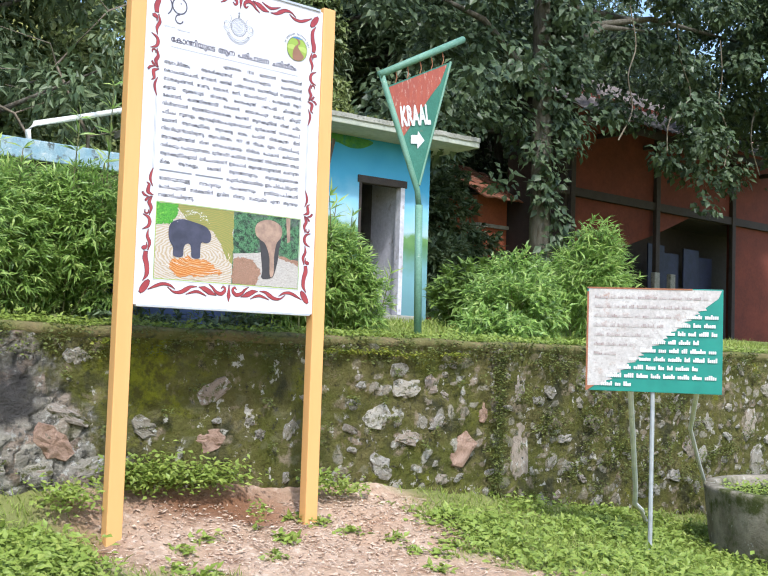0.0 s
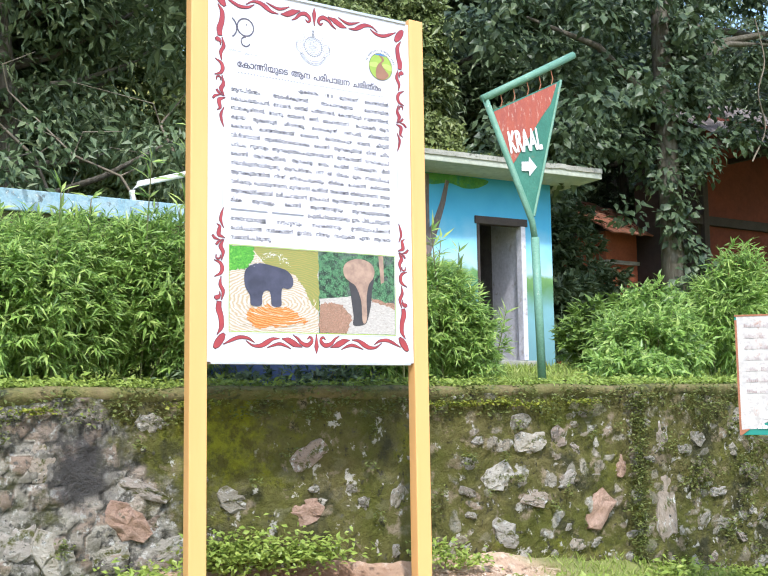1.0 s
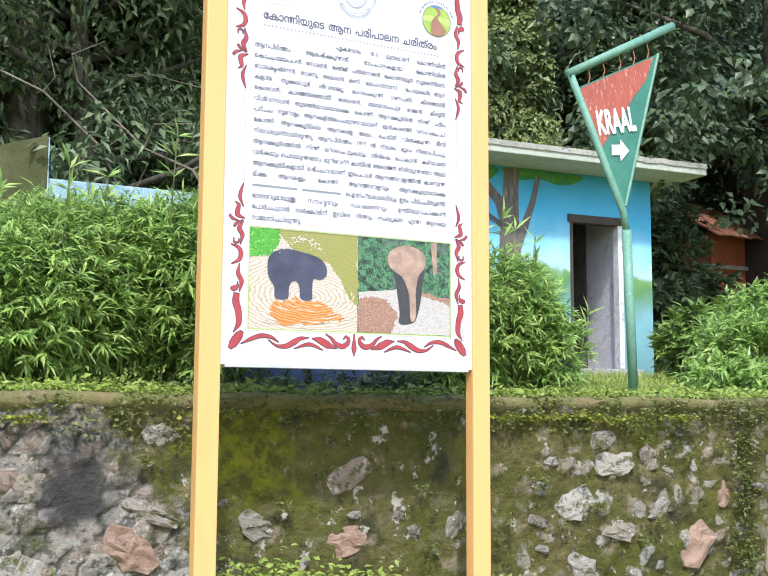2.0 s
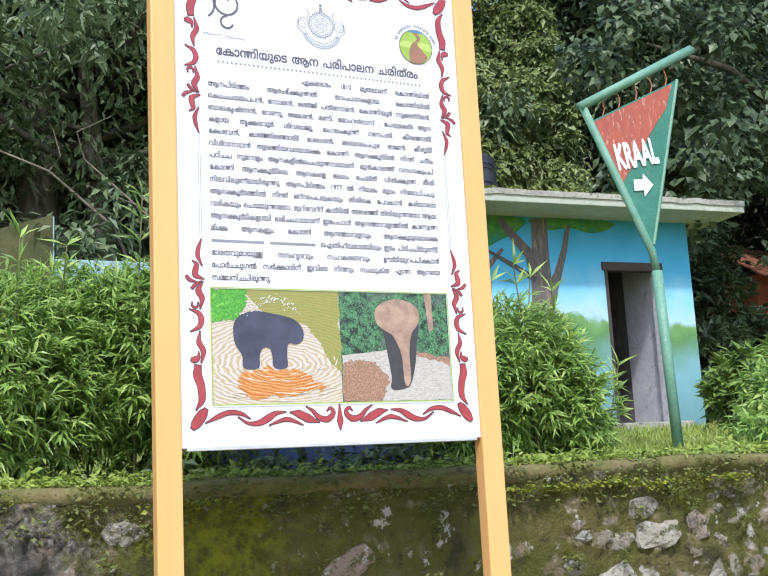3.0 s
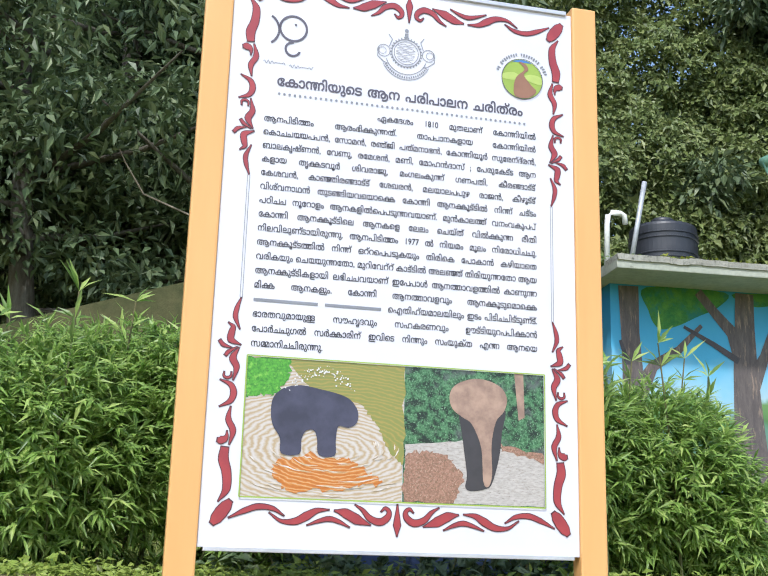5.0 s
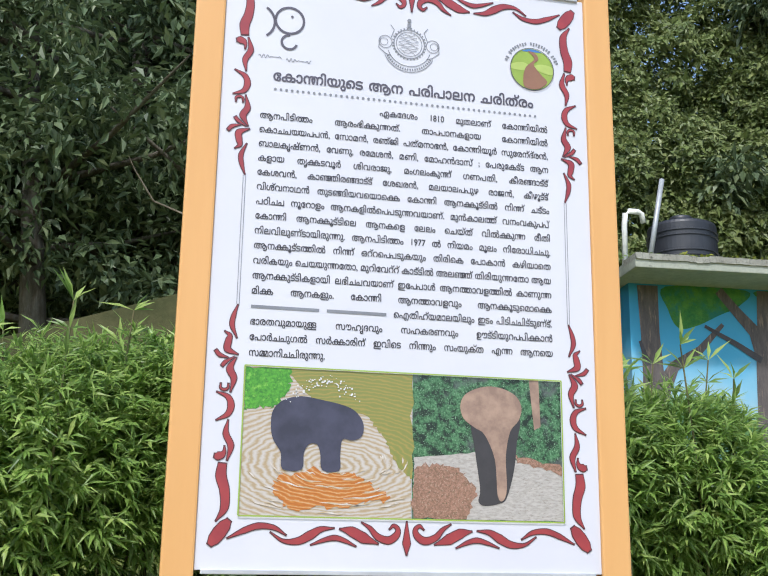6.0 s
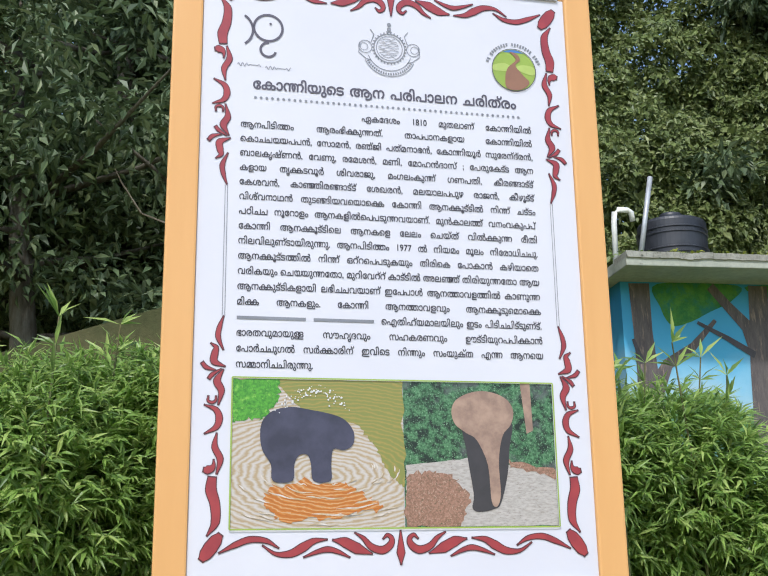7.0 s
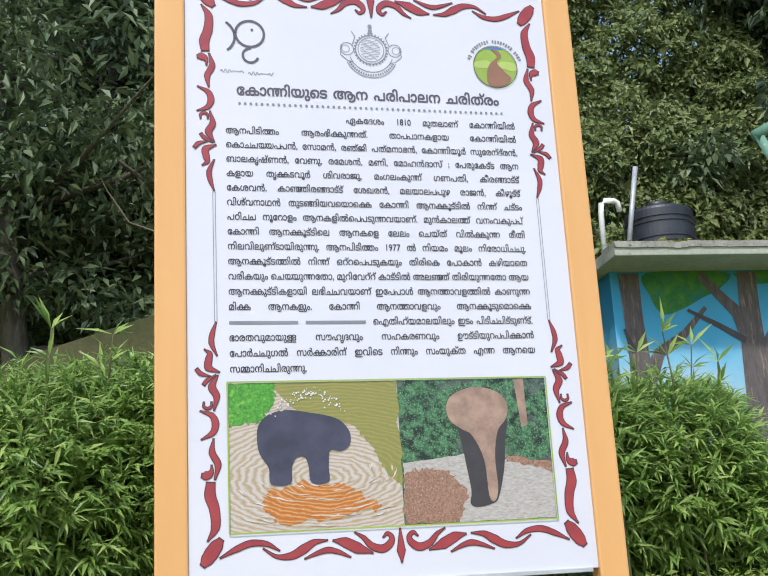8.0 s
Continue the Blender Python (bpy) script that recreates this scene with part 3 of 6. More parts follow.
def build_wall():
    xs = np.concatenate([np.arange(-6, -2.4, 0.1), np.arange(-2.4, 6.5, 0.02), np.arange(6.5, 14.05, 0.1)])
    zs = np.arange(-0.7, 1.075, 0.02)
    v = [(x, WALL_Y + wall_relief(x, z), z) for z in zs for x in xs]
    n = len(xs)
    k = np.arange(len(v)).reshape(len(zs), n)
    f = np.stack([k[:-1, :-1], k[:-1, 1:], k[1:, 1:], k[1:, :-1]], -1).reshape(-1, 4).tolist()
    b = len(v)
    v += [(xs[0], 0.72, -0.7), (xs[-1], 0.72, -0.7), (xs[0], 0.72, zs[-1]), (xs[-1], 0.72, zs[-1])]
    top = k[-1].tolist()
    f += [top[::1] + [b + 3, b + 2], [b, b + 2, b + 3, b + 1]]
    w = raw("stone_wall", v, f, M["moss_wall"], smooth=True)
    tagged(w, "rubble stone retaining wall with moss and old plaster", "wall", kind="structure")
    cells = [rubble(x, z) for z in zs for x in xs] + [(0, 0)] * 4
    for key, vals in (("joint", [c[0] for c in cells]), ("rock", [c[1] for c in cells]), ("bare", [bareness(x, z) for z in zs for x in xs] + [0] * 4)):
        a = w.data.attributes.new(key, "FLOAT", "POINT")
        a.data.foreach_set("value", vals)
    # rounded, mossy coping along the top
    bm = bmesh.new()
    prof = [(0.40, 1.02), (0.366, 1.055), (0.362, 1.085), (0.385, 1.105), (0.5, 1.112), (0.66, 1.11), (0.70, 1.0)]
    cx = np.arange(-6, 14.01, 0.04)
    rows = []
    for x in cx:
        h = 0.012 * noise.noise(Vector((x * 2.3, 0, 5))) + 0.006 * noise.noise(Vector((x * 9, 0, 7)))
        rows.append([bm.verts.new((x, y + 0.012 * noise.noise(Vector((x * 6, y * 20, z * 9))) + 0.008 * noise.noise(Vector((x * 23, y * 20, z * 30))), z + h)) for y, z in prof])
    for a, c in zip(rows, rows[1:]):
        for i in range(len(prof) - 1):
            bm.faces.new((a[i], c[i], c[i + 1], a[i + 1]))
    bmesh.ops.recalc_face_normals(bm, faces=bm.faces[:])
    part("coping", bm, M["coping"], w, "moss-covered mortar coping", smooth=True)
    return w


stone_wall = build_wall()


# ---- information board ----
def malayalam(s):
    """The characters in the order in which they are drawn, and the places at which doubled consonants run together."""
    consonants = set(chr(k) for k in range(0x0D15, 0x0D3A))
    split = {"\u0d4a": ("\u0d46", "\u0d3e"), "\u0d4b": ("\u0d47", "\u0d3e"), "\u0d4c": ("\u0d46", "\u0d57")}
    virama = "\u0d4d"
    close, loose = set("\u0d28\u0d15\u0d24\u0d33\u0d2e\u0d19\u0d1e\u0d23"), set("\u0d2a\u0d1a\u0d2f")
    out, tight, i = [], [], 0
    while i < len(s):
        if s[i] not in consonants:
            out.append(s[i])
            i += 1
            continue
        group = [s[i]]
        i += 1
        while i + 1 < len(s) and s[i] == virama and s[i + 1] in consonants:
            group.append(s[i + 1])
            i += 2
        after = []
        while i < len(s) and "\u0d3e" <= s[i] <= "\u0d4c":
            after += split.get(s[i], (s[i],))
            i += 1
        out += [c for c in after if c in "\u0d46\u0d47\u0d48"]
        for k, c in enumerate(group):
            if k:
                if c == group[k - 1] and c in close | loose:
                    tight.append((len(out) - 1, -15.0 if c in close else -5.0))
                else:
                    out.append(virama)
            out.append(c)
        out += [c for c in after if c not in "\u0d46\u0d47\u0d48"]
    return "".join(out), tight


def winding(loops, p):
    """Winding number of the contours round each point."""
    ea = np.concatenate(loops)
    eb = np.concatenate([np.roll(l, -1, 0) for l in loops])
    y0, y1 = ea[None, :, 1] <= p[:, None, 1], eb[None, :, 1] <= p[:, None, 1]
    left = (eb[:, 0] - ea[:, 0])[None] * (p[:, None, 1] - ea[None, :, 1]) - (p[:, None, 0] - ea[None, :, 0]) * (eb[:, 1] - ea[:, 1])[None]
    return ((y0 & ~y1 & (left > 0)).astype(int) - (~y0 & y1 & (left < 0)).astype(int)).sum(1)


def filled(loops, bold):
    """Triangles that fill the contours of a letter, made heavier by bold."""
    if bold:
        grown = []
        for l in loops:
            t = np.roll(l, -1, 0) - np.roll(l, 1, 0)
            t /= np.linalg.norm(t, axis=1, keepdims=True) + 1e-9
            nrm = np.stack([t[:, 1], -t[:, 0]], 1)
            pick = np.arange(0, len(l), max(1, len(l) // 6))
            vote = np.sum((winding(loops, l[pick] + nrm[pick] * 0.004) == 0).astype(int) - (winding(loops, l[pick] - nrm[pick] * 0.004) == 0).astype(int))
            grown.append(l + nrm * bold * (1 if vote >= 0 else -1))
        loops = grown
    edges, k = [], 0
    for l in loops:
        edges += [(k + a, k + (a + 1) % len(l)) for a in range(len(l))]
        k += len(l)
    got = geometry.delaunay_2d_cdt([Vector(p) for p in np.concatenate(loops)], edges, [], 0, 1e-5)
    verts = [(v.x, v.y) for v in got[0]]
    tri = np.array([f for f in got[2] if len(f) == 3])
    mid = np.array(verts)[tri].mean(1)
    return verts, tri[winding(loops, mid) != 0].tolist()


def lettering(name, body, x0, x1, z, height, y, material, parent, bold=0.0, turn=0.0, shear=0.0, space=1.0, tight=()):
    """Flat lettering in the built-in font, in the plane y, fitted between x0 and x1 on the line z. Each outer contour is
    filled with its own holes, so that strokes which cross stay solid."""
    cu = bpy.data.curves.new(name, "FONT")
    cu.body, cu.size, cu.shear, cu.space_word = body, 1.0, shear, space
    for k, kern in tight:
        cu.body_format[k].kerning = kern
    tmp = new(name, cu)
    bpy.context.view_layer.update()
    dg = bpy.context.evaluated_depsgraph_get()
    src = tmp.evaluated_get(dg).to_curve(dg)
    loops = []
    for sp in src.splines:
        pts = []
        bz = sp.bezier_points
        for a in range(len(bz)):
            p, q = bz[a], bz[(a + 1) % len(bz)]
            seg = geometry.interpolate_bezier(p.co, p.handle_right, q.handle_left, q.co, 4)[:-1]
            pts += [(v.x, v.y) for v in seg]
        pts = [v for k, v in enumerate(pts) if k == 0 or (abs(v[0] - pts[k - 1][0]) + abs(v[1] - pts[k - 1][1]) > 1e-5)]
        if len(pts) > 2:
            loops.append(np.array(pts))
    tmp.evaluated_get(dg).to_curve_clear()
    bpy.data.objects.remove(tmp)
    bpy.data.curves.remove(cu)
    # contours that overlap along the line are filled together, by their winding number
    loops.sort(key=lambda l: l[:, 0].min())
    groups, reach = [], -1e9
    for l in loops:
        if l[:, 0].min() > reach:
            groups.append([])
        groups[-1].append(l)
        reach = max(reach, l[:, 0].max())
    verts, faces = [], []
    for g in groups:
        v, f = filled(g, bold)
        faces += [[a + len(verts) for a in t] for t in f]
        verts += v
    co = np.array(verts)
    co[:, 0] -= co[:, 0].min()
    w = co[:, 0].max() or 1
    px, pz = co[:, 0] * (x1 - x0) / w, co[:, 1] * height
    c, s = math.cos(radians(turn)), math.sin(radians(turn))
    out = np.stack([x0 + px * c - pz * s, np.full(len(px), y), z + px * s + pz * c], 1)
    return tagged(raw(name, out, faces, material, parent), kind="stuff")


def line_width(body, tight, space):
    """Width of a line of text at size 1."""
    cu = bpy.data.curves.new("line", "FONT")
    cu.body, cu.space_word = body, space
    for k, kern in tight:
        cu.body_format[k].kerning = kern
    tmp = new("line", cu)
    bpy.context.view_layer.update()
    w = tmp.dimensions.x
    bpy.data.objects.remove(tmp)
    bpy.data.curves.remove(cu)
    return w


def spline(pts, steps=7, closed=False):
    """Points of a smooth curve through pts."""
    p = [np.array(q, float) for q in pts]
    p = [p[-1]] + p + [p[0], p[1]] if closed else [2 * p[0] - p[1]] + p + [2 * p[-1] - p[-2]]
    out = []
    for a, b, c, d in zip(p, p[1:], p[2:], p[3:]):
        for k in range(steps):
            t = k / steps
            out.append(0.5 * (2 * b + (c - a) * t + (2 * a - 5 * b + 4 * c - d) * t * t + (3 * b - a - 3 * c + d) * t ** 3))
    return out if closed else out + [p[-2]]


def ribbon(pts, widths, y, grow=0.0):
    """A flat brush stroke of changing width along a smooth curve, in the plane y."""
    c = spline(pts)
    w = np.interp(np.linspace(0, len(pts) - 1, len(c)), range(len(pts)), widths)
    bm = bmesh.new()
    prev = None
    for i, q in enumerate(c):
        d = c[min(i + 1, len(c) - 1)] - c[max(i - 1, 0)]
        d /= np.linalg.norm(d) + 1e-9
        n = np.array([-d[1], d[0]]) * (w[i] / 2 + grow)
        e = q + d * (grow * 1.5 * ((i == len(c) - 1) - (i == 0)))
        row = [bm.verts.new((e[0] + n[0], y, e[1] + n[1])), bm.verts.new((e[0] - n[0], y, e[1] - n[1]))]
        if prev:
            bm.faces.new((prev[0], prev[1], row[1], row[0]))
        prev = row
    bmesh.ops.recalc_face_normals(bm, faces=bm.faces[:])
    if bm.faces[:][0].normal.y > 0:
        bmesh.ops.reverse_faces(bm, faces=bm.faces[:])
    return bm


def disc(x, z, rx, rz=None, n=22, turn=0.0):
    rz = rz or rx
    c, s = math.cos(turn), math.sin(turn)
    return [(x + rx * math.cos(k * math.tau / n) * c - rz * math.sin(k * math.tau / n) * s, z + rx * math.cos(k * math.tau / n) * s + rz * math.sin(k * math.tau / n) * c) for k in range(n)]


def ring(x, z, r, w, n=30, a0=0.0, a1=math.tau):
    """Quads along a ring or an arc of it."""
    out = []
    for k in range(n):
        t0, t1 = a0 + (a1 - a0) * k / n, a0 + (a1 - a0) * (k + 1) / n
        out.append([(x + q * math.cos(t), z + q * math.sin(t)) for q, t in ((r, t0), (r, t1), (r - w, t1), (r - w, t0))])
    return out


def bar(x0, z0, x1, z1):
    return [(x0, z0), (x1, z0), (x1, z1), (x0, z1)]


def stroke(pts, w):
    out = []
    for (ax, az), (bx, bz) in zip(pts, pts[1:]):
        d = np.array([bx - ax, bz - az])
        q = np.array([-d[1], d[0]]) / (np.linalg.norm(d) + 1e-9) * w / 2
        out.append([(ax + q[0], az + q[1]), (ax - q[0], az - q[1]), (bx - q[0], bz - q[1]), (bx + q[0], bz + q[1])])
    return out


def info_board():
    t = thing("information_board", (0, 0.03, 0), "tall white printed information board between two ochre-yellow posts on bare soil", "sign")
    for x0, x1 in ((-0.668, -0.580), (0.574, 0.662)):
        part("post", box(x0, x1, -0.014, 0.052, -0.25, 3.06, 0.007), M["post"], t, "ochre-yellow painted square post")
    panel = part("panel", box(-0.58, 0.574, -0.004, 0.030, 1.215, 3.03, 0.003), M["panel"], t, "white printed panel with maroon ornament border")
    part("edge_strip", box(-0.563, 0.553, -0.012, 0.032, 1.205, 1.218, 0.002), M["panel_edge"], t, "thin grey metal edge strip")
    part("top_strip", box(-0.563, 0.553, -0.012, 0.032, 3.026, 3.04, 0.002), M["panel_edge"], t)
    Y = -0.0055
    # maroon border: brush strokes, drawn for one quarter and mirrored to the other three
    bottom = [
        ([(-0.126, 1.346), (-0.104, 1.332), (-0.082, 1.309), (-0.052, 1.300), (-0.030, 1.313), (-0.025, 1.330), (-0.037, 1.340), (-0.048, 1.331)], [0.001, 0.011, 0.019, 0.023, 0.020, 0.013, 0.009, 0.002]),
        ([(-0.187, 1.328), (-0.156, 1.322), (-0.121, 1.305), (-0.082, 1.291)], [0.002, 0.030, 0.033, 0.001]),
        ([(-0.266, 1.285), (-0.234, 1.297), (-0.203, 1.304), (-0.174, 1.297), (-0.144, 1.283)], [0.001, 0.010, 0.016, 0.011, 0.001]),
        ([(-0.377, 1.315), (-0.343, 1.294), (-0.303, 1.294), (-0.270, 1.310), (-0.241, 1.326), (-0.206, 1.330)], [0.001, 0.009, 0.021, 0.027, 0.016, 0.001]),
        ([(-0.492, 1.299), (-0.450, 1.319), (-0.411, 1.332), (-0.369, 1.328), (-0.337, 1.310)], [0.001, 0.016, 0.018, 0.013, 0.001]),
        ([(-0.539, 1.281), (-0.529, 1.294), (-0.515, 1.313), (-0.501, 1.332), (-0.491, 1.345)], [0.016, 0.037, 0.043, 0.037, 0.016]),
    ]
    side = [
        ([(-0.525, 1.344), (-0.505, 1.378), (-0.507, 1.425), (-0.518, 1.462), (-0.516, 1.495)], [0.001, 0.025, 0.030, 0.034, 0.026]),
        ([(-0.538, 1.516), (-0.530, 1.515), (-0.519, 1.519), (-0.513, 1.528), (-0.513, 1.541)], [0.012, 0.025, 0.021, 0.009, 0.001]),
        ([(-0.504, 1.506), (-0.496, 1.544), (-0.511, 1.577), (-0.507, 1.612)], [0.002, 0.019, 0.018, 0.001]),
        ([(-0.540, 1.690), (-0.511, 1.678), (-0.501, 1.655), (-0.509, 1.630), (-0.538, 1.613)], [0.001, 0.015, 0.021, 0.016, 0.001]),
        ([(-0.532, 1.713), (-0.532, 1.702), (-0.522, 1.697), (-0.512, 1.702), (-0.511, 1.713)], [0.002, 0.005, 0.007, 0.005, 0.002]),
        ([(-0.504, 1.693), (-0.497, 1.730), (-0.509, 1.757), (-0.494, 1.787)], [0.001, 0.019, 0.023, 0.001]),
        ([(-0.531, 1.764), (-0.522, 1.775), (-0.500, 1.789)], [0.009, 0.011, 0.001]),
        ([(-0.550, 1.806), (-0.539, 1.794), (-0.516, 1.787)], [0.010, 0.012, 0.001]),
        ([(-0.490, 1.798), (-0.518, 1.811), (-0.517, 1.834), (-0.514, 1.850), (-0.527, 1.861)], [0.001, 0.022, 0.020, 0.013, 0.001]),
        ([(-0.495, 1.846), (-0.509, 1.880), (-0.506, 1.908), (-0.496, 1.938)], [0.001, 0.015, 0.013, 0.001]),
    ]
    drop = ([(0.0, 1.350), (0.0, 1.318), (0.0, 1.292), (0.0, 1.263)], [0.001, 0.015, 0.026, 0.001])
    marks = [(p, w, s, top) for p, w in bottom + side for s in (1, -1) for top in (False, True)] + [(*drop, 1, False), (*drop, 1, True)]
    for i, (p, w, s, top) in enumerate(marks):
        q = [(s * x - 0.003, 4.270 - z if top else z) for x, z in p]
        w = [v * 0.80 for v in w]
        f = part("flourish", ribbon(q, w, Y - 0.0010 - 0.00012 * (i % 6)), M["ink_red"], panel)
        part("outline", ribbon(q, w, Y - 0.00012 * (i % 6), 0.0026), M["ink_line"], f)
    rules = [bar(s * 0.496 - 0.003 + k, 1.942, s * 0.496 - 0.003 + k + 0.0017, 2.328) for s in (-1, 1) for k in (-0.0045, 0.0025)]
    for q in rules:
        part("border_rule", sheet([q], Y), M["ink_grey"], panel)
    # heading and text
    body, tight = malayalam("കോന്നിയുടെ ആന പരിപാലന ചരിത്രം")
    lettering("heading", body, -0.428, 0.395, 2.636, 0.046, Y, M["ink_purple"], panel, bold=0.024, space=1.5, tight=tight)
    part("dotted_rule", sheet([disc(-0.42 + 0.82 * i / 49, 2.608, 0.0042, n=8) for i in range(50)], Y), M["ink_grey"], panel)
    rows = [
        "ഏകദേശം 1810 മുതലാണ് കോന്നിയിൽ",
        "ആനപിടിത്തം ആരംഭിക്കുന്നത്. താപ്പാനകളായ കോന്നിയിൽ",
        "കൊച്ചയ്യപ്പൻ, സോമൻ, രഞ്ജി പത്മനാഭൻ, കോന്നിയൂർ സുരേന്ദ്രൻ,",
        "ബാലകൃഷ്ണൻ, വേണു, രമേശൻ, മണി, മോഹൻദാസ് ; പേരുകേട്ട ആന",
        "കളായ തൃക്കടവൂർ ശിവരാജു, മംഗലംകുന്ന് ഗണപതി, കീരങ്ങാട്ട്",
        "കേശവൻ, കാഞ്ഞിരങ്ങാട്ട് ശേഖരൻ, മലയാലപ്പുഴ രാജൻ, കീഴൂട്ട്",
        "വിശ്വനാഥൻ തുടങ്ങിയവയൊക്കെ കോന്നി ആനക്കൂട്ടിൽ നിന്ന് ചട്ടം",
        "പഠിച്ച നൂറോളം ആനകളിൽപ്പെടുന്നവയാണ്. മുൻകാലത്ത് വനംവകുപ്പ്",
        "കോന്നി ആനക്കൂട്ടിലെ ആനകളെ ലേലം ചെയ്ത് വിൽക്കുന്ന രീതി",
        "നിലവിലുണ്ടായിരുന്നു. ആനപിടിത്തം 1977 ൽ നിയമം മൂലം നിരോധിച്ചു.",
        "ആനക്കൂട്ടത്തിൽ നിന്ന് ഒറ്റപ്പെടുകയും തിരികെ പോകാൻ കഴിയാതെ",
        "വരികയും ചെയ്യുന്നതോ, മുറിവേറ്റ് കാട്ടിൽ അലഞ്ഞ് തിരിയുന്നതോ ആയ",
        "ആനക്കുട്ടികളായി ലഭിച്ചവയാണ് ഇപ്പോൾ ആനത്താവളത്തിൽ കാണുന്ന",
        "മിക്ക ആനകളും. കോന്നി ആനത്താവളവും ആനക്കൂടുമൊക്കെ",
        (0.195, 0.175, "ഐതിഹ്യമാലയിലും ഇടം പിടിച്ചിട്ടുണ്ട്."),
        "ഭാരതവുമായുള്ള സൗഹൃദവും സഹകരണവും ഊട്ടിയുറപ്പിക്കാൻ",
        "പോർച്ചുഗൽ സർക്കാരിന് ഇവിടെ നിന്നും സംയുക്ത എന്ന ആനയെ",
        "സമ്മാനിച്ചിരുന്നു.",
    ]
    # one letter width serves all the lines, and the gaps between the words fill them
    kept = [malayalam(r) for r in rows if isinstance(r, str)]
    reach = [(line_width(b, k, 1.0), line_width(b, k, 2.0)) for b, k in kept]
    em = min(0.902 / (a + 0.15 * (b - a)) for a, b in reach[1:-1])
    order = iter(zip(kept, reach))
    for i, r in enumerate(rows):
        z = 2.556 - i * 0.0447
        x0, x1 = (-0.10 if i == 0 else -0.462), 0.440
        if isinstance(r, str):
            (body, tight), (a, b) = next(order)
            space = 1.3 if i == 17 else max(0.8, 1 + ((x1 - x0) / em - a) / (b - a))
            if i == 17:
                x1 = x0 + em * a
            lettering("text_line", body, x0, x1, z, 0.0285, Y, M["ink_dark"], panel, bold=0.012, space=space, tight=tight)
            continue
        # names are set as plain word bars beside the readable words
        x = x0
        for v in r:
            if isinstance(v, str):
                body, tight = malayalam(v)
                lettering("text_line", body, x, x1, z, 0.0285, Y, M["ink_dark"], panel, bold=0.012, space=1.5, tight=tight)
            else:
                part("text_bar", sheet([bar(x, z + 0.003, x + v, z + 0.012)], Y), M["ink_grey"], panel)
                x += v + 0.022
    # emblems, drawn as plain shapes
    ring_mark = ring(-0.385, 2.838, 0.047, 0.0075, 40) + ring(-0.487, 2.826, 0.060, 0.0075, 16, -0.95, 1.0) + ring(-0.384, 2.766, 0.027, 0.0075, 18, 1.5, 6.0)
    part("ring_emblem", sheet(ring_mark + [disc(-0.378, 2.852, 0.004, n=8)], Y), M["ink_purple"], panel)
    for x0, x1, z in ((-0.475, -0.405, 2.712), (-0.392, -0.315, 2.707)):
        wave = [(x, z + 0.006 * math.sin((x - x0) * 520) * (0.5 + 0.5 * math.sin((x - x0) * 97))) for x in np.linspace(x0, x1, 34)]
        part("emblem_caption", ribbon(wave, [0.0018] * 34, Y), M["ink_grey"], panel)
    seal = ring(-0.01, 2.806, 0.050, 0.0028, 40) + ring(-0.01, 2.806, 0.042, 0.002, 36) + ring(-0.01, 2.800, 0.071, 0.0022, a0=math.pi * 1.10, a1=math.pi * 1.90) + ring(-0.01, 2.794, 0.084, 0.0022, a0=math.pi * 1.13, a1=math.pi * 1.87)
    for k in range(30):
        a = k * math.tau / 30
        seal += stroke([(-0.01 + 0.050 * math.cos(a), 2.806 + 0.050 * math.sin(a)), (-0.01 + 0.055 * math.cos(a), 2.806 + 0.055 * math.sin(a))], 0.004)
    for k in range(22):
        a = math.pi * (1.16 + 0.68 * k / 21)
        seal += stroke([(-0.01 + 0.074 * math.cos(a), 2.797 + 0.074 * math.sin(a)), (-0.01 + 0.080 * math.cos(a), 2.796 + 0.080 * math.sin(a))], 0.0042)
    for k in range(9):
        dz = -0.030 + k * 0.0075
        half = math.sqrt(0.038 ** 2 - dz ** 2)
        seal += stroke([(-0.01 + half * u, 2.806 + dz + 0.003 * math.sin(u * 6 + k * 2)) for u in (-0.9, -0.5, -0.1, 0.3, 0.8)], 0.0016)
    seal += [disc(-0.01, 2.886, 0.007, n=8), bar(-0.016, 2.864, -0.004, 2.876), bar(-0.019, 2.860, -0.001, 2.863)]
    for s in (-1, 1):
        c = -0.01 + s * 0.076
        seal += [[(a[0], a[1]) for a in q] for q in ring(c, 2.806, 0.022, 0.002, n=20)] + ring(c + s * 0.004, 2.806, 0.013, 0.0016, n=14)
        seal += stroke([(c + s * 0.016, 2.82), (c + s * 0.021, 2.785), (c - s * 0.002, 2.766), (c - s * 0.02, 2.76)], 0.0022) + stroke([(c - s * 0.018, 2.822), (c - s * 0.028, 2.85), (c - s * 0.016, 2.866)], 0.0022)
    part("seal_emblem", sheet(seal, Y), M["ink_grey"], panel, "grey round seal")
    cx, cz = 0.393, 2.768
    lg = part("round_emblem", sheet([disc(cx, cz, 0.072, n=40)], Y), M["lime_ink"], panel, "round lime and brown badge")
    part("sky_mark", sheet([[(cx + 0.070 * math.cos(a), cz + 0.070 * math.sin(a)) for a in np.linspace(1.05, 2.10, 12)]], Y - 0.0006), M["blue_ink"], lg)
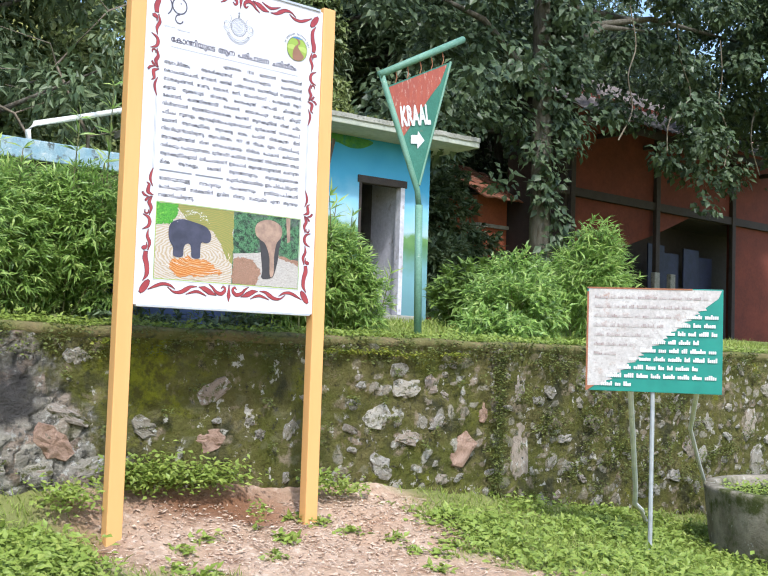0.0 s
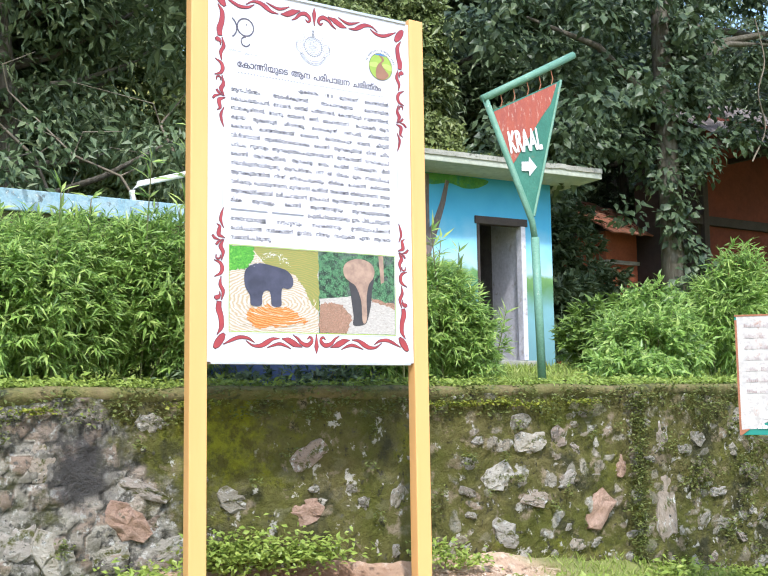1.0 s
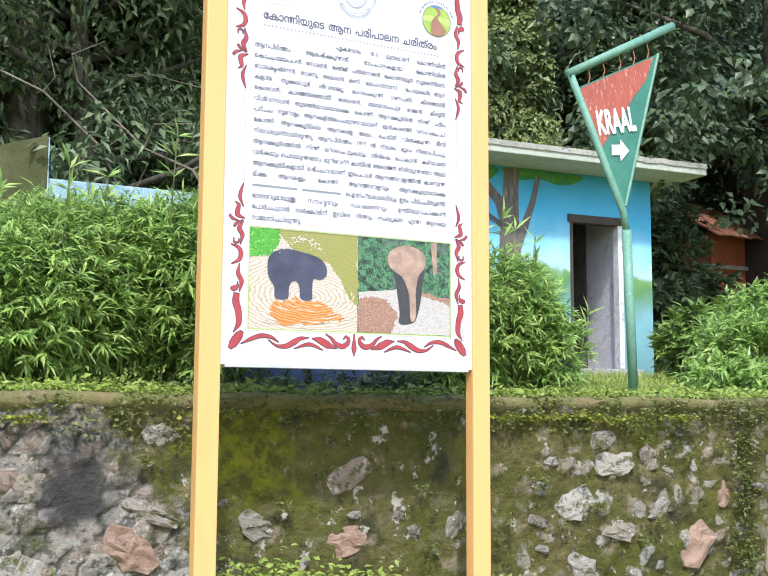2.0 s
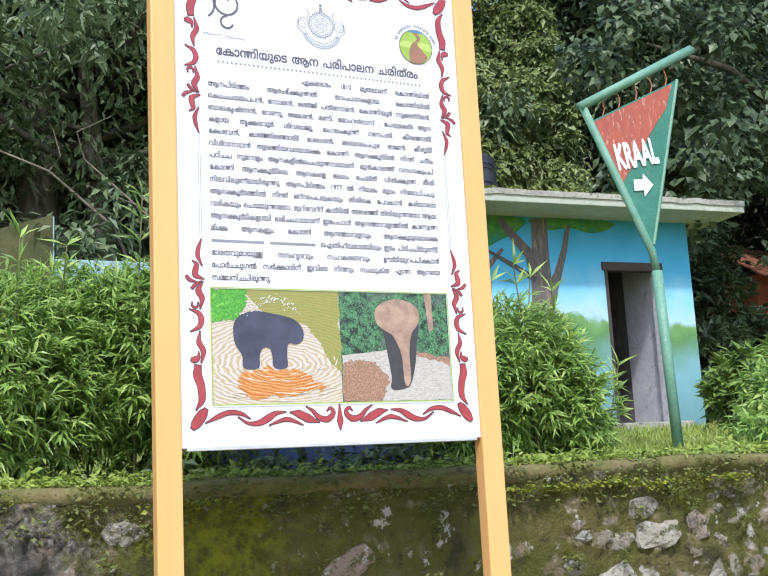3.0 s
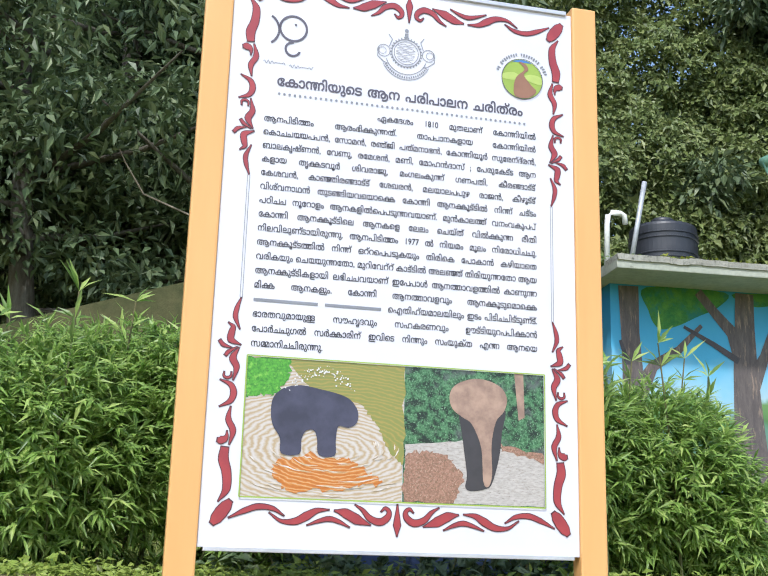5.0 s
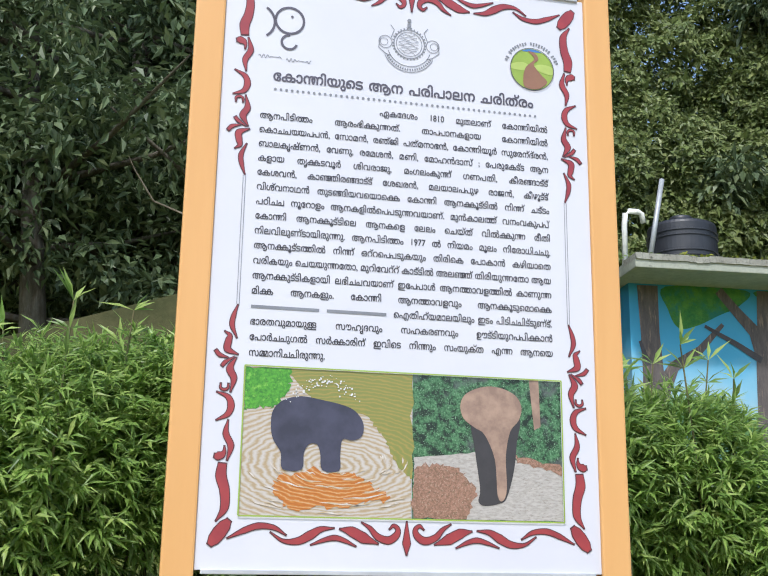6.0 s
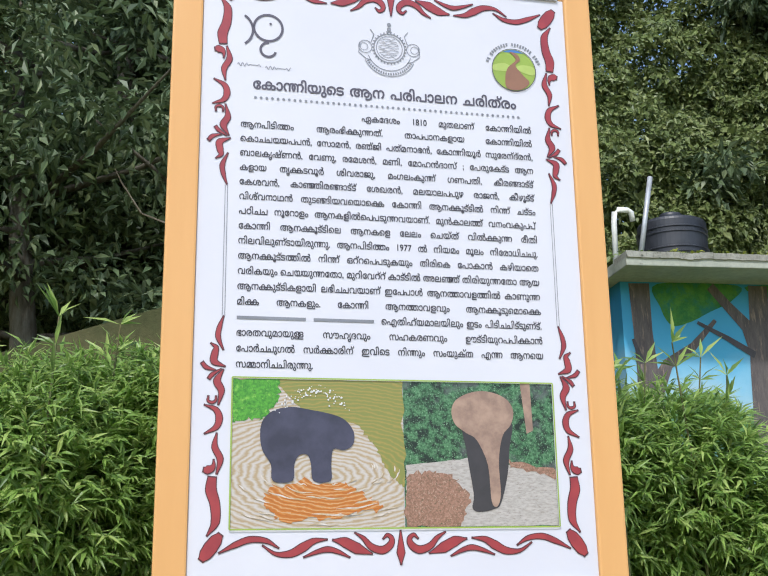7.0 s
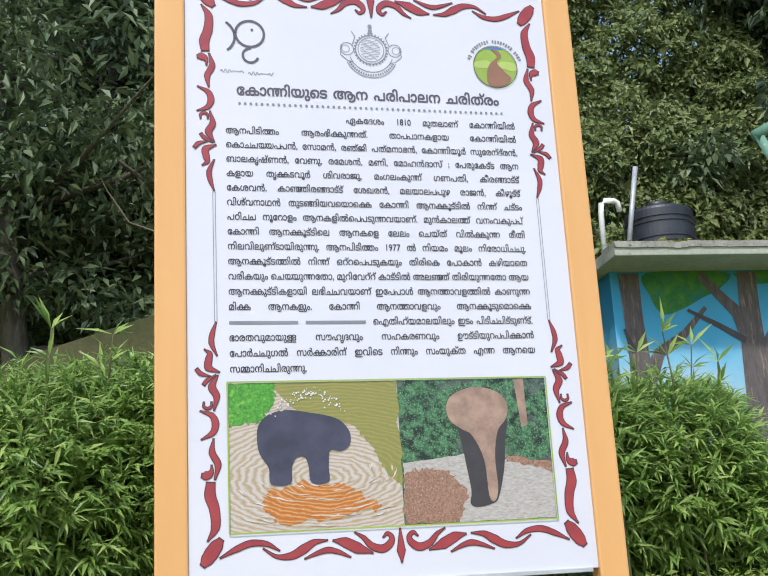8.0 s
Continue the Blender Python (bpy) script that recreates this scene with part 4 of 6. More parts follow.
    part("field_mark", sheet([spline([(cx - 0.069, cz + 0.012), (cx - 0.03, cz + 0.022), (cx - 0.004, cz + 0.006), (cx - 0.03, cz - 0.006), (cx - 0.066, cz - 0.004)], 4, True), spline([(cx + 0.066, cz + 0.014), (cx + 0.03, cz + 0.020), (cx + 0.006, cz + 0.008), (cx + 0.034, cz - 0.008), (cx + 0.068, cz - 0.012)], 4, True)], Y - 0.0006), M["pale_lime_ink"], lg)
    part("path_mark", sheet([spline([(cx - 0.012, cz + 0.062), (cx + 0.012, cz + 0.056), (cx + 0.022, cz + 0.036), (cx + 0.006, cz + 0.016), (cx + 0.030, cz - 0.016), (cx + 0.050, cz - 0.040), (cx + 0.020, cz - 0.066), (cx - 0.024, cz - 0.064), (cx - 0.030, cz - 0.030), (cx - 0.020, cz + 0.006), (cx + 0.006, cz + 0.032), (cx + 0.004, cz + 0.046)], 5, True)], Y - 0.0016), M["brown_ink"], lg)
    part("badge_outline", sheet(ring(cx, cz, 0.0735, 0.0022, 44), Y - 0.0022), M["ink_purple"], lg)
    part("badge_caption", sheet(sum([ring(cx, cz, 0.094, 0.009 + 0.003 * (k % 2), 2, a, a + 0.06) for k, a in enumerate(np.arange(0.3, 2.85, 0.105)) if k % 9 != 4], []), Y), M["ink_grey"], panel)
    # two photographs
    ph = part("photograph", sheet([bar(-0.469, 1.360, 0.009, 1.766)], Y), M["photo_water"], panel, "river photograph with a plain dark shape")
    def wavy(pts, amp, seed, n=10):
        """An outline with an uneven edge."""
        g = np.random.default_rng(seed)
        out = []
        for a, b in zip(pts, pts[1:] + pts[:1]):
            for k in range(n):
                u = k / n
                out.append((a[0] + (b[0] - a[0]) * u + (g.normal(0, amp) if k else 0), a[1] + (b[1] - a[1]) * u + (g.normal(0, amp) if k else 0)))
        return [(min(max(x, -0.468), 0.459), min(max(z, 1.361), 1.765)) for x, z in out]

    part("water", sheet([wavy([(-0.36, 1.77), (0.011, 1.77), (0.011, 1.47), (-0.03, 1.50), (-0.07, 1.58), (-0.12, 1.64), (-0.28, 1.68)], 0.003, 1)], Y - 0.0006), M["photo_olive"], ph)
    part("bank", sheet([wavy([(-0.472, 1.77), (-0.34, 1.77), (-0.345, 1.70), (-0.37, 1.665), (-0.40, 1.655), (-0.472, 1.645)], 0.004, 2)], Y - 0.0012), M["photo_green"], ph)
    part("reflection_patch", sheet([wavy([(-0.36, 1.478), (-0.17, 1.482), (-0.10, 1.45), (-0.05, 1.415), (-0.16, 1.392), (-0.33, 1.378), (-0.38, 1.42)], 0.005, 3)], Y - 0.0012), M["photo_orange"], ph)
    strokes = bmesh.new()
    rg = np.random.default_rng(12)
    for k in range(70):
        a0, rr = rg.uniform(3.0, 6.3), rg.uniform(0.09, 0.40)
        p = [(-0.20 + rr * math.cos(a0 + u) * 1.05, 1.52 + rr * 0.42 * math.sin(a0 + u) + rg.normal(0, 0.0015)) for u in np.linspace(0, rg.uniform(0.15, 0.5), 5)]
        if all(-0.462 < x < 0.004 and 1.364 < z < 1.62 for x, z in p):
            one = ribbon(p, [0.0005, 0.003, 0.0042, 0.003, 0.0005], Y - 0.0018 - 0.00002 * (k % 9))
            me = bpy.data.meshes.new("stroke")
            one.to_mesh(me)
            one.free()
            strokes.from_mesh(me)
            bpy.data.meshes.remove(me)
    tagged(part("ripples", strokes, M["photo_ripple"], ph), kind="stuff")
    part("dark_shape", sheet([spline([(-0.392, 1.60), (-0.388, 1.645), (-0.36, 1.675), (-0.31, 1.688), (-0.25, 1.680), (-0.19, 1.668), (-0.155, 1.652), (-0.132, 1.62), (-0.135, 1.585), (-0.16, 1.57), (-0.19, 1.572), (-0.196, 1.53), (-0.198, 1.486), (-0.245, 1.486), (-0.252, 1.53), (-0.262, 1.556), (-0.285, 1.555), (-0.298, 1.53), (-0.303, 1.486), (-0.356, 1.486), (-0.362, 1.53), (-0.384, 1.565)], 4, True)], Y - 0.0026), M["photo_navy"], ph)
    g = np.random.default_rng(8)
    spray = []
    for u in np.linspace(0, 1, 90):
        cx, cz = -0.34 + 0.19 * u + g.normal(0, 0.007), 1.688 + 0.045 * math.sin(u * 3.1) + g.normal(0, 0.008)
        spray.append(disc(cx, cz, 0.001 + 0.0022 * g.random(), n=6))
    tagged(part("spray", sheet(spray, Y - 0.0032), M["white_ink"], ph), kind="stuff")
    p2 = part("photograph", sheet([bar(0.0105, 1.360, 0.460, 1.766)], Y), M["photo_forest"], panel, "forest road photograph with a plain grey shape")
    part("road", sheet([wavy([(0.016, 1.53), (0.24, 1.55), (0.466, 1.50), (0.466, 1.36), (0.17, 1.36), (0.016, 1.46)], 0.002, 4)], Y - 0.0006), M["photo_path"], p2)
    part("dry_brush", sheet([wavy([(0.016, 1.50), (0.07, 1.515), (0.15, 1.505), (0.20, 1.45), (0.17, 1.362), (0.016, 1.362)], 0.005, 5)], Y - 0.0012), M["photo_brush"], p2)
    part("verge", sheet([wavy([(0.30, 1.545), (0.466, 1.515), (0.466, 1.49), (0.33, 1.525)], 0.003, 6)], Y - 0.0012), M["photo_brush"], p2)
    part("trunk", sheet([[(0.362, 1.768), (0.392, 1.768), (0.396, 1.63), (0.376, 1.62)]], Y - 0.0012), M["photo_tan"], p2)
    part("dark_shape", sheet([spline([(0.19, 1.66), (0.325, 1.66), (0.322, 1.58), (0.312, 1.50), (0.29, 1.425), (0.27, 1.408), (0.225, 1.40), (0.205, 1.412), (0.21, 1.45), (0.195, 1.56)], 4, True)], Y - 0.0018), M["photo_dark"], p2)
    part("tan_shape", sheet([spline([(0.152, 1.682), (0.166, 1.714), (0.202, 1.734), (0.245, 1.742), (0.290, 1.734), (0.324, 1.714), (0.338, 1.682), (0.328, 1.645), (0.302, 1.612), (0.288, 1.54), (0.290, 1.45), (0.278, 1.415), (0.262, 1.43), (0.255, 1.53), (0.225, 1.60), (0.195, 1.62), (0.162, 1.645)], 4, True)], Y - 0.0024), M["photo_tan"], p2)
    part("photo_frame", sheet(stroke([(-0.471, 1.358), (0.462, 1.358), (0.462, 1.768), (-0.471, 1.768), (-0.471, 1.358)], 0.004), Y - 0.004), M["lime_ink"], panel)
    return t


info_board()


# ---- direction sign ----
def kraal_sign():
    t = thing("direction_sign", (2.98, 1.75, 1.12), "green steel kite-shaped direction sign on a bent pipe post", "sign")
    y = 1.75
    post = part("post", tube([(3.0, y, 1.05), (2.965, y, 2.29)], 0.034, 12), M["green_steel"], t, smooth=True)
    part("arm", tube([(2.965, y, 2.27), (2.94, y, 2.42), (2.49, y, 3.36)], 0.026, 10), M["green_steel"], t, smooth=True)
    part("top_bar", tube([(2.47, y, 3.345), (3.44, y, 3.86)], 0.032, 10), M["green_steel"], t, smooth=True)
    o = [(2.555, 3.26), (3.285, 3.62), (2.945, 2.46)]

    def plate(pts, yy, th=0.012):
        bm = sheet([pts], yy)
        g = bmesh.ops.extrude_face_region(bm, geom=bm.faces[:])
        bmesh.ops.translate(bm, verts=[v for v in g["geom"] if isinstance(v, bmesh.types.BMVert)], vec=(0, th, 0))
        bmesh.ops.recalc_face_normals(bm, faces=bm.faces[:])
        return bm

    p = part("plate", plate(o, y - 0.012), M["sign_green"], t)
    part("red_field", sheet([[(2.565, 3.252), (3.235, 3.585), (3.16, 3.40), (3.06, 3.28), (2.75, 2.86), (2.735, 2.88)]], y - 0.016), M["sign_red"], p, "faded red painted field")
    part("rim", tube([(3.285, y - 0.01, 3.62), (2.95, y - 0.01, 2.46)], 0.013, 6), M["green_steel"], t)
    for i, u in enumerate((0.12, 0.3, 0.5, 0.68, 0.86)):
        q = (2.555 + 0.73 * u, 3.26 + 0.36 * u)
        part("hook", tube([(q[0], y - 0.004, q[1] - 0.01), (q[0] + 0.02, y - 0.004, q[1] + 0.05), (q[0] + 0.005, y, q[1] + 0.12)], 0.0045, 6), M["sign_rust"], t)
    lettering("word", "KRAAL", 2.72, 3.07, 2.945, 0.235, y - 0.021, M["white_ink"], p, bold=0.045, turn=13, shear=0.1)
    ax, az, s = 2.905, 2.85, 0.075
    part("arrow", sheet([[(ax - s, az - s * 0.55), (ax, az - s * 0.42), (ax + 0.004, az - s), (ax + s * 1.1, az + s * 0.12), (ax + 0.004, az + s * 1.1), (ax, az + s * 0.58), (ax - s, az + s * 0.45)]], y - 0.021), M["white_ink"], p)
    return t


kraal_sign()


# ---- weathered notice sign ----
def notice_sign():
    m = pose(2.775, -0.84, 0, 0, 0, -49.6)
    t = new("notice_sign")
    tagged(t, "small weathered white and teal notice plate on thin metal legs", "sign")
    w, z0, z1 = 0.44, 0.80, 1.49

    def own(name, bm, material, parent, label=""):
        return part(name, bm, material, parent, label)

    p = own("plate", box(-w, w, -0.006, 0.006, z0, z1, 0.002), M["sign_teal"], t, "teal plate")
    steps = [(-w + 0.01, z0 + 0.03), (-w + 0.09, z0 + 0.035)]
    k = 22
    for i in range(k):
        a = i / k
        steps += [(-w + 0.12 + a * 0.66 + 0.012 + 0.035 * ((i * 7) % 5) / 5, z0 + 0.05 + a * 0.52 + 0.004), (-w + 0.12 + (a + 0.55 / k) * 0.66 - 0.01 * (i % 3), z0 + 0.05 + (a + 0.8 / k) * 0.52)]
    white = steps + [(w - 0.03, z1 - 0.06), (w - 0.01, z1 - 0.008), (-w + 0.01, z1 - 0.008)]
    own("faded_film", sheet([white], -0.009), M["sign_white"], p, "peeling white film")
    own("rust_edge", sheet([bar(-w, z0, -w + 0.012, z1 - 0.03), [(-w, z0), (-w + 0.012, z0), (-w + 0.06, z0 + 0.035), (-w, z0 + 0.03)], bar(-w, z1 - 0.01, w * 0.55, z1)], -0.0115), M["sign_rust"], p)
    nr = np.random.default_rng(19)

    def words(x, end, z, tall, step):
        """Word-shaped marks too small to read: short upright strokes on a common line."""
        out = []
        while x < end - 0.02:
            for _ in range(int(nr.integers(3, 9))):
                h = tall * nr.choice([0.62, 0.7, 1.0])
                out.append(bar(x, z, x + step * 0.86, z + h))
                x += step
                if x > end:
                    break
            x += step * 1.4
        return out

    for i in range(9):
        z = z0 + 0.035 + i * 0.057
        x = -w + 0.06 + (i / 9) * 0.66 if i else -w + 0.1
        end = w - 0.04 - 0.12 * (i in (2, 5)) - 0.55 * (i == 0)
        tagged(own("text_bar", sheet(words(x, end, z, 0.030, 0.0125), -0.0125), M["white_ink"], p), kind="stuff")
    for i in range(7):
        z = z1 - 0.074 - i * 0.063
        tagged(own("faded_bar", sheet(words(-w + 0.05, w - 0.1 - i * 0.095, z, 0.022, 0.011), -0.0115), M["faded_ink"], p), kind="stuff")
    back = m.inverted()

    def to(x, y, z):
        return back @ Vector((x, y, z))

    own("leg", tube([(-0.145, 0.02, z0 + 0.02), to(3.55, -0.15, 0.05), to(3.72, -0.02, -0.10), to(3.98, 0.10, -0.19), to(4.12, 0.16, -0.30)], 0.019, 8), M["pvc"], t, "white plastic pipe leg")
    own("leg", tube([(0.0, 0.02, z0 + 0.3), (0.0, 0.02, -0.5)], 0.015, 8), M["galv"], t)
    own("leg", tube([(0.285, 0.02, z0 + 0.02), to(3.85, -0.42, 0.50), to(4.65, 0.02, 0.16), to(5.15, 0.26, -0.12), to(5.3, 0.30, -0.42)], 0.017, 8), M["pvc"], t, "bowed pale rod")
    t.matrix_world = m
    return t


notice_sign()


# ---- concrete well ring ----
def well_ring():
    c = (4.71, -1.12, -0.64)
    t = thing("well_ring", c, "wide old concrete ring filled with mossy soil, standing on grass", "planter")
    part("shell", lathe([(0.86, 0), (0.91, 0.3), (0.95, 0.67), (0.955, 0.70), (0.94, 0.72), (0.87, 0.72), (0.85, 0.69), (0.83, 0.3)], c, 64), M["ring_concrete"], t, smooth=True)
    part("soil_fill", lathe([(0.84, 0.3), (0.845, 0.64), (0.5, 0.67), (0.2, 0.66), (0.02, 0.68)], c, 40), M["moss_green"], t, smooth=True)


well_ring()


# ---- painted hut ----
def hut():
    t = thing("painted_hut", (7.2, 9.8, 1.5), "small hut with painted sky mural, open doorway and concrete slab roof", "building")
    X0, X1, Y0, Y1, Z0, Z1, W = 4.8, 9.27, 8.65, 11.4, 1.35, 4.52, 0.2
    D0, D1, DZ0, DZ1 = 7.72, 8.70, 1.62, 3.88
    w = part("front_wall", box(X0, D0, Y0, Y0 + W, Z0, Z1), M["mural"], t, "wall painted with a blue sky mural")
    part("front_wall", box(D1, X1, Y0, Y0 + W, Z0, Z1), M["mural"], t, "wall painted with a blue sky mural")
    part("front_wall", box(D0, D1, Y0 + 0.001, Y0 + W, DZ1, Z1), M["mural"], t, "wall painted with a blue sky mural")
    part("side_wall", box(X0 + 0.001, X0 + W, Y0 + W, Y1, Z0, Z1), M["mural"], t)
    part("side_wall", box(X1 - W, X1 - 0.001, Y0 + W, Y1, Z0, Z1), M["concrete"], t)
    # back and inner walls carry the room's shade in their colour
    part("back_wall", box(X0 + W, X1 - W, Y1 - W, Y1, Z0, Z1), M["shaded_inside_wall"], t, "back wall coloured dark for the unlit room")
    part("inner_wall", box(D0 - 0.9, D0 - 0.8, Y0 + W, Y1 - W, Z0, Z1), M["shaded_inside_wall"], t)
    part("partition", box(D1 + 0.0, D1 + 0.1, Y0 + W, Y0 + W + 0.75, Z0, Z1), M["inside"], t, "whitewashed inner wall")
    # deeper half of the partition: shade painted as a darker colour
    part("partition", box(D1 + 0.0, D1 + 0.1, Y0 + W + 0.75, Y1 - W, Z0, Z1), M["shaded_inside_wall"], t, "inner wall away from the door, coloured dark for shade")
    part("floor_slab", box(X0 + W, X1 - W, Y0 + W, Y1 - W, Z0, DZ0), M["concrete"], t)
    part("doorstep", box(D0 - 0.12, D1 + 0.1, Y0 - 0.35, Y0 + W, Z0, DZ0 - 0.02, 0.015), M["concrete"], t, "worn concrete doorstep")
    f = part("door_frame", box(D0, D0 + 0.05, Y0 - 0.012, Y0 + 0.12, DZ0, DZ1, 0.004), M["dark_timber_and_shade"], t)
    part("door_frame", box(D1 - 0.09, D1, Y0 - 0.02, Y0 + 0.12, DZ0, DZ1, 0.004), M["inside"], t)
    # lintel coloured dark for the shadow at the top of the doorway
    part("lintel", box(D0 - 0.04, D1 + 0.04, Y0 - 0.03, Y0 + 0.12, DZ1 - 0.10, DZ1 + 0.02, 0.004), M["dark_timber_and_shade"], t)
    s = part("roof_slab", box(4.6, 9.78, 7.92, 11.9, 4.52, 4.66, 0.012), M["slab_under"], t, "overhanging concrete roof slab")
    bm = bmesh.new()
    for i in range(60):
        x = 4.6 + 5.18 * i / 60
        h = 0.012 + 0.02 * noise.noise(Vector((x * 4, 1, 1)))
        box(x, x + 5.18 / 60 - 0.002, 7.90, 8.3, 4.60 + h, 4.675 + h, bm=bm)
    part("roof_edge", bm, M["concrete"], s, "crumbling weathered slab edge")
    y = Y0 - 0.004

    def limb(pts, widths):
        """A painted limb: a band along the points."""
        a, b = [], []
        for i, (px, pz) in enumerate(pts):
            q0, q1 = pts[max(i - 1, 0)], pts[min(i + 1, len(pts) - 1)]
            d = np.array([q1[0] - q0[0], q1[1] - q0[1]])
            n = np.array([-d[1], d[0]]) / np.linalg.norm(d) * widths[i] / 2
            a.append((px + n[0], pz + n[1]))
            b.append((px - n[0], pz - n[1]))
        return [a + b[::-1]]

    for o in (spline([(5.30, 4.5), (6.40, 4.5), (6.3, 4.30), (6.0, 4.16), (5.7, 4.02), (5.45, 3.98), (5.32, 4.2)], 5, True), spline([(6.55, 4.5), (7.9, 4.5), (7.8, 4.36), (7.5, 4.32), (7.2, 4.38), (6.8, 4.34)], 5, True)):
        part("mural_foliage", sheet([o], y), M["mural_leaf"], w, "painted green foliage")
    part("mural_trunk", sheet(limb([(5.10, 1.6), (5.10, 2.6), (5.08, 3.4), (5.06, 3.9), (5.05, 4.5)], [0.56, 0.40, 0.28, 0.25, 0.28]) + limb([(5.12, 3.1), (5.36, 3.50), (5.72, 3.72), (6.05, 4.05)], [0.26, 0.14, 0.1, 0.05]), y - 0.003), M["mural_trunk"], w, "painted brown tree trunk")
    part("mural_trunk", sheet(limb([(6.66, 1.6), (6.65, 2.8), (6.64, 3.5), (6.66, 4.05), (6.68, 4.5)], [0.60, 0.42, 0.34, 0.28, 0.26]) + limb([(6.64, 3.6), (6.48, 3.98), (6.25, 4.22), (6.02, 4.48)], [0.30, 0.17, 0.13, 0.12]) + limb([(6.70, 3.3), (6.92, 3.7), (7.06, 4.05), (7.16, 4.42)], [0.26, 0.13, 0.10, 0.07]), y - 0.003), M["mural_trunk"], w, "painted brown tree trunk")
    part("mural_branch", sheet(limb([(6.55, 3.62), (6.2, 3.82), (5.8, 4.02)], [0.09, 0.07, 0.04]), y - 0.006), M["mural_twig"], w)
    part("mural_branch", sheet(limb([(5.02, 3.5), (4.92, 3.8)], [0.08, 0.04]), y - 0.006), M["mural_twig"], w)
    # the front stands four degrees askew, turned about its near corner
    corner, turn = Vector((4.6, 7.92, 0)), Matrix.Rotation(radians(-4.0), 4, "Z")
    t.matrix_world = Matrix.Translation(corner) @ turn @ Matrix.Scale(0.955, 4, (1, 0, 0)) @ Matrix.Translation(-corner) @ Matrix.Translation(t.location)
    return t


hut()


def water_tank():
    c = (6.12, 9.6, 4.66)
    t = thing("water_tank", c, "black plastic water tank on the hut roof", "tank")
    prof = [(0.02, 0.0), (0.45, 0.0), (0.46, 0.03)]
    for z in (0.19, 0.26, 0.47, 0.54, 0.75, 0.82):
        prof += [(0.46, z - 0.014), (0.476, z - 0.007), (0.476, z + 0.007), (0.46, z + 0.014)]
    prof += [(0.46, 0.92), (0.445, 0.955), (0.41, 0.975), (0.18, 1.01), (0.02, 1.015)]
    part("shell", lathe(prof, c, 48), M["tank"], t)
    part("lid", lathe([(0.15, 1.00), (0.16, 1.09), (0.14, 1.11), (0.02, 1.12)], c, 24), M["tank"], t, smooth=True)


water_tank()
vent = thing("vent_pipe", (5.1, 8.4, 4.66), "grey leaning vent pipe on the hut roof", "pipe")
part("tube", tube([(5.0, 8.4, 4.64), (5.24, 8.4, 5.82)], 0.032, 10), M["galv"], vent, smooth=True)
bend = thing("bent_pipe", (4.74, 8.45, 4.66), "white plastic pipe bent over at the top on the hut roof", "pipe")
part("tube", tube([(4.72, 8.45, 4.64), (4.735, 8.45, 5.22), (4.75, 8.45, 5.34), (4.80, 8.45, 5.385), (4.92, 8.45, 5.385), (4.97, 8.45, 5.36), (4.985, 8.45, 5.25)], 0.035, 10), M["pvc"], bend, smooth=True)


# ---- blue-washed parapet and pipe behind the bushes ----
def parapet():
    t = thing("blue_parapet", (0.2, 7.3, 1.4), "low flaking pale-blue washed parapet with a mossy pillar", "wall")
    part("wall", box(-0.1, 3.4, 7.2, 7.4, 1.2, 3.14, 0.01), M["mossy_concrete"], t)
    part("beam", box(-0.12, 3.4, 7.14, 7.46, 3.14, 3.38, 0.015), M["blue_wash"], t, "flaking pale-blue beam")
    bm = bmesh.new()
    v = [bm.verts.new(p) for p in ((-2.4, 7.1, 1.2), (-0.1, 7.1, 1.2), (-0.1, 7.1, 3.82), (-2.4, 7.1, 3.05))]
    fr = bm.faces.new(v)
    g = bmesh.ops.extrude_face_region(bm, geom=[fr])
    bmesh.ops.translate(bm, verts=[q for q in g["geom"] if isinstance(q, bmesh.types.BMVert)], vec=(0, 1.6, 0))
    bmesh.ops.recalc_face_normals(bm, faces=bm.faces[:])
    pr = part("pillar", bm, M["mossy_concrete"], t, "mossy sloping concrete pillar")
    part("blue_side", box(-0.096, -0.085, 7.09, 8.7, 1.3, 3.8), M["blue_wash"], pr)


parapet()
low_wall = thing("low_blue_wall", (0.2, 1.03, 1.1), "low dark-blue painted wall in the shade behind weeds", "wall")
part("wall", box(-0.22, 1.0, 0.98, 1.08, 1.0, 1.46, 0.012), M["navy_paint"], low_wall)
rail = thing("bent_rail", (1.6, 7.15, 3.38), "bent pale pipe rail over the parapet", "pipe")
part("tube", tube([(1.62, 7.28, 3.36), (1.60, 7.28, 3.5), (1.68, 7.28, 3.6), (2.2, 7.28, 3.76), (3.0, 7.28, 4.02)], 0.035, 8), M["pvc"], rail, smooth=True)


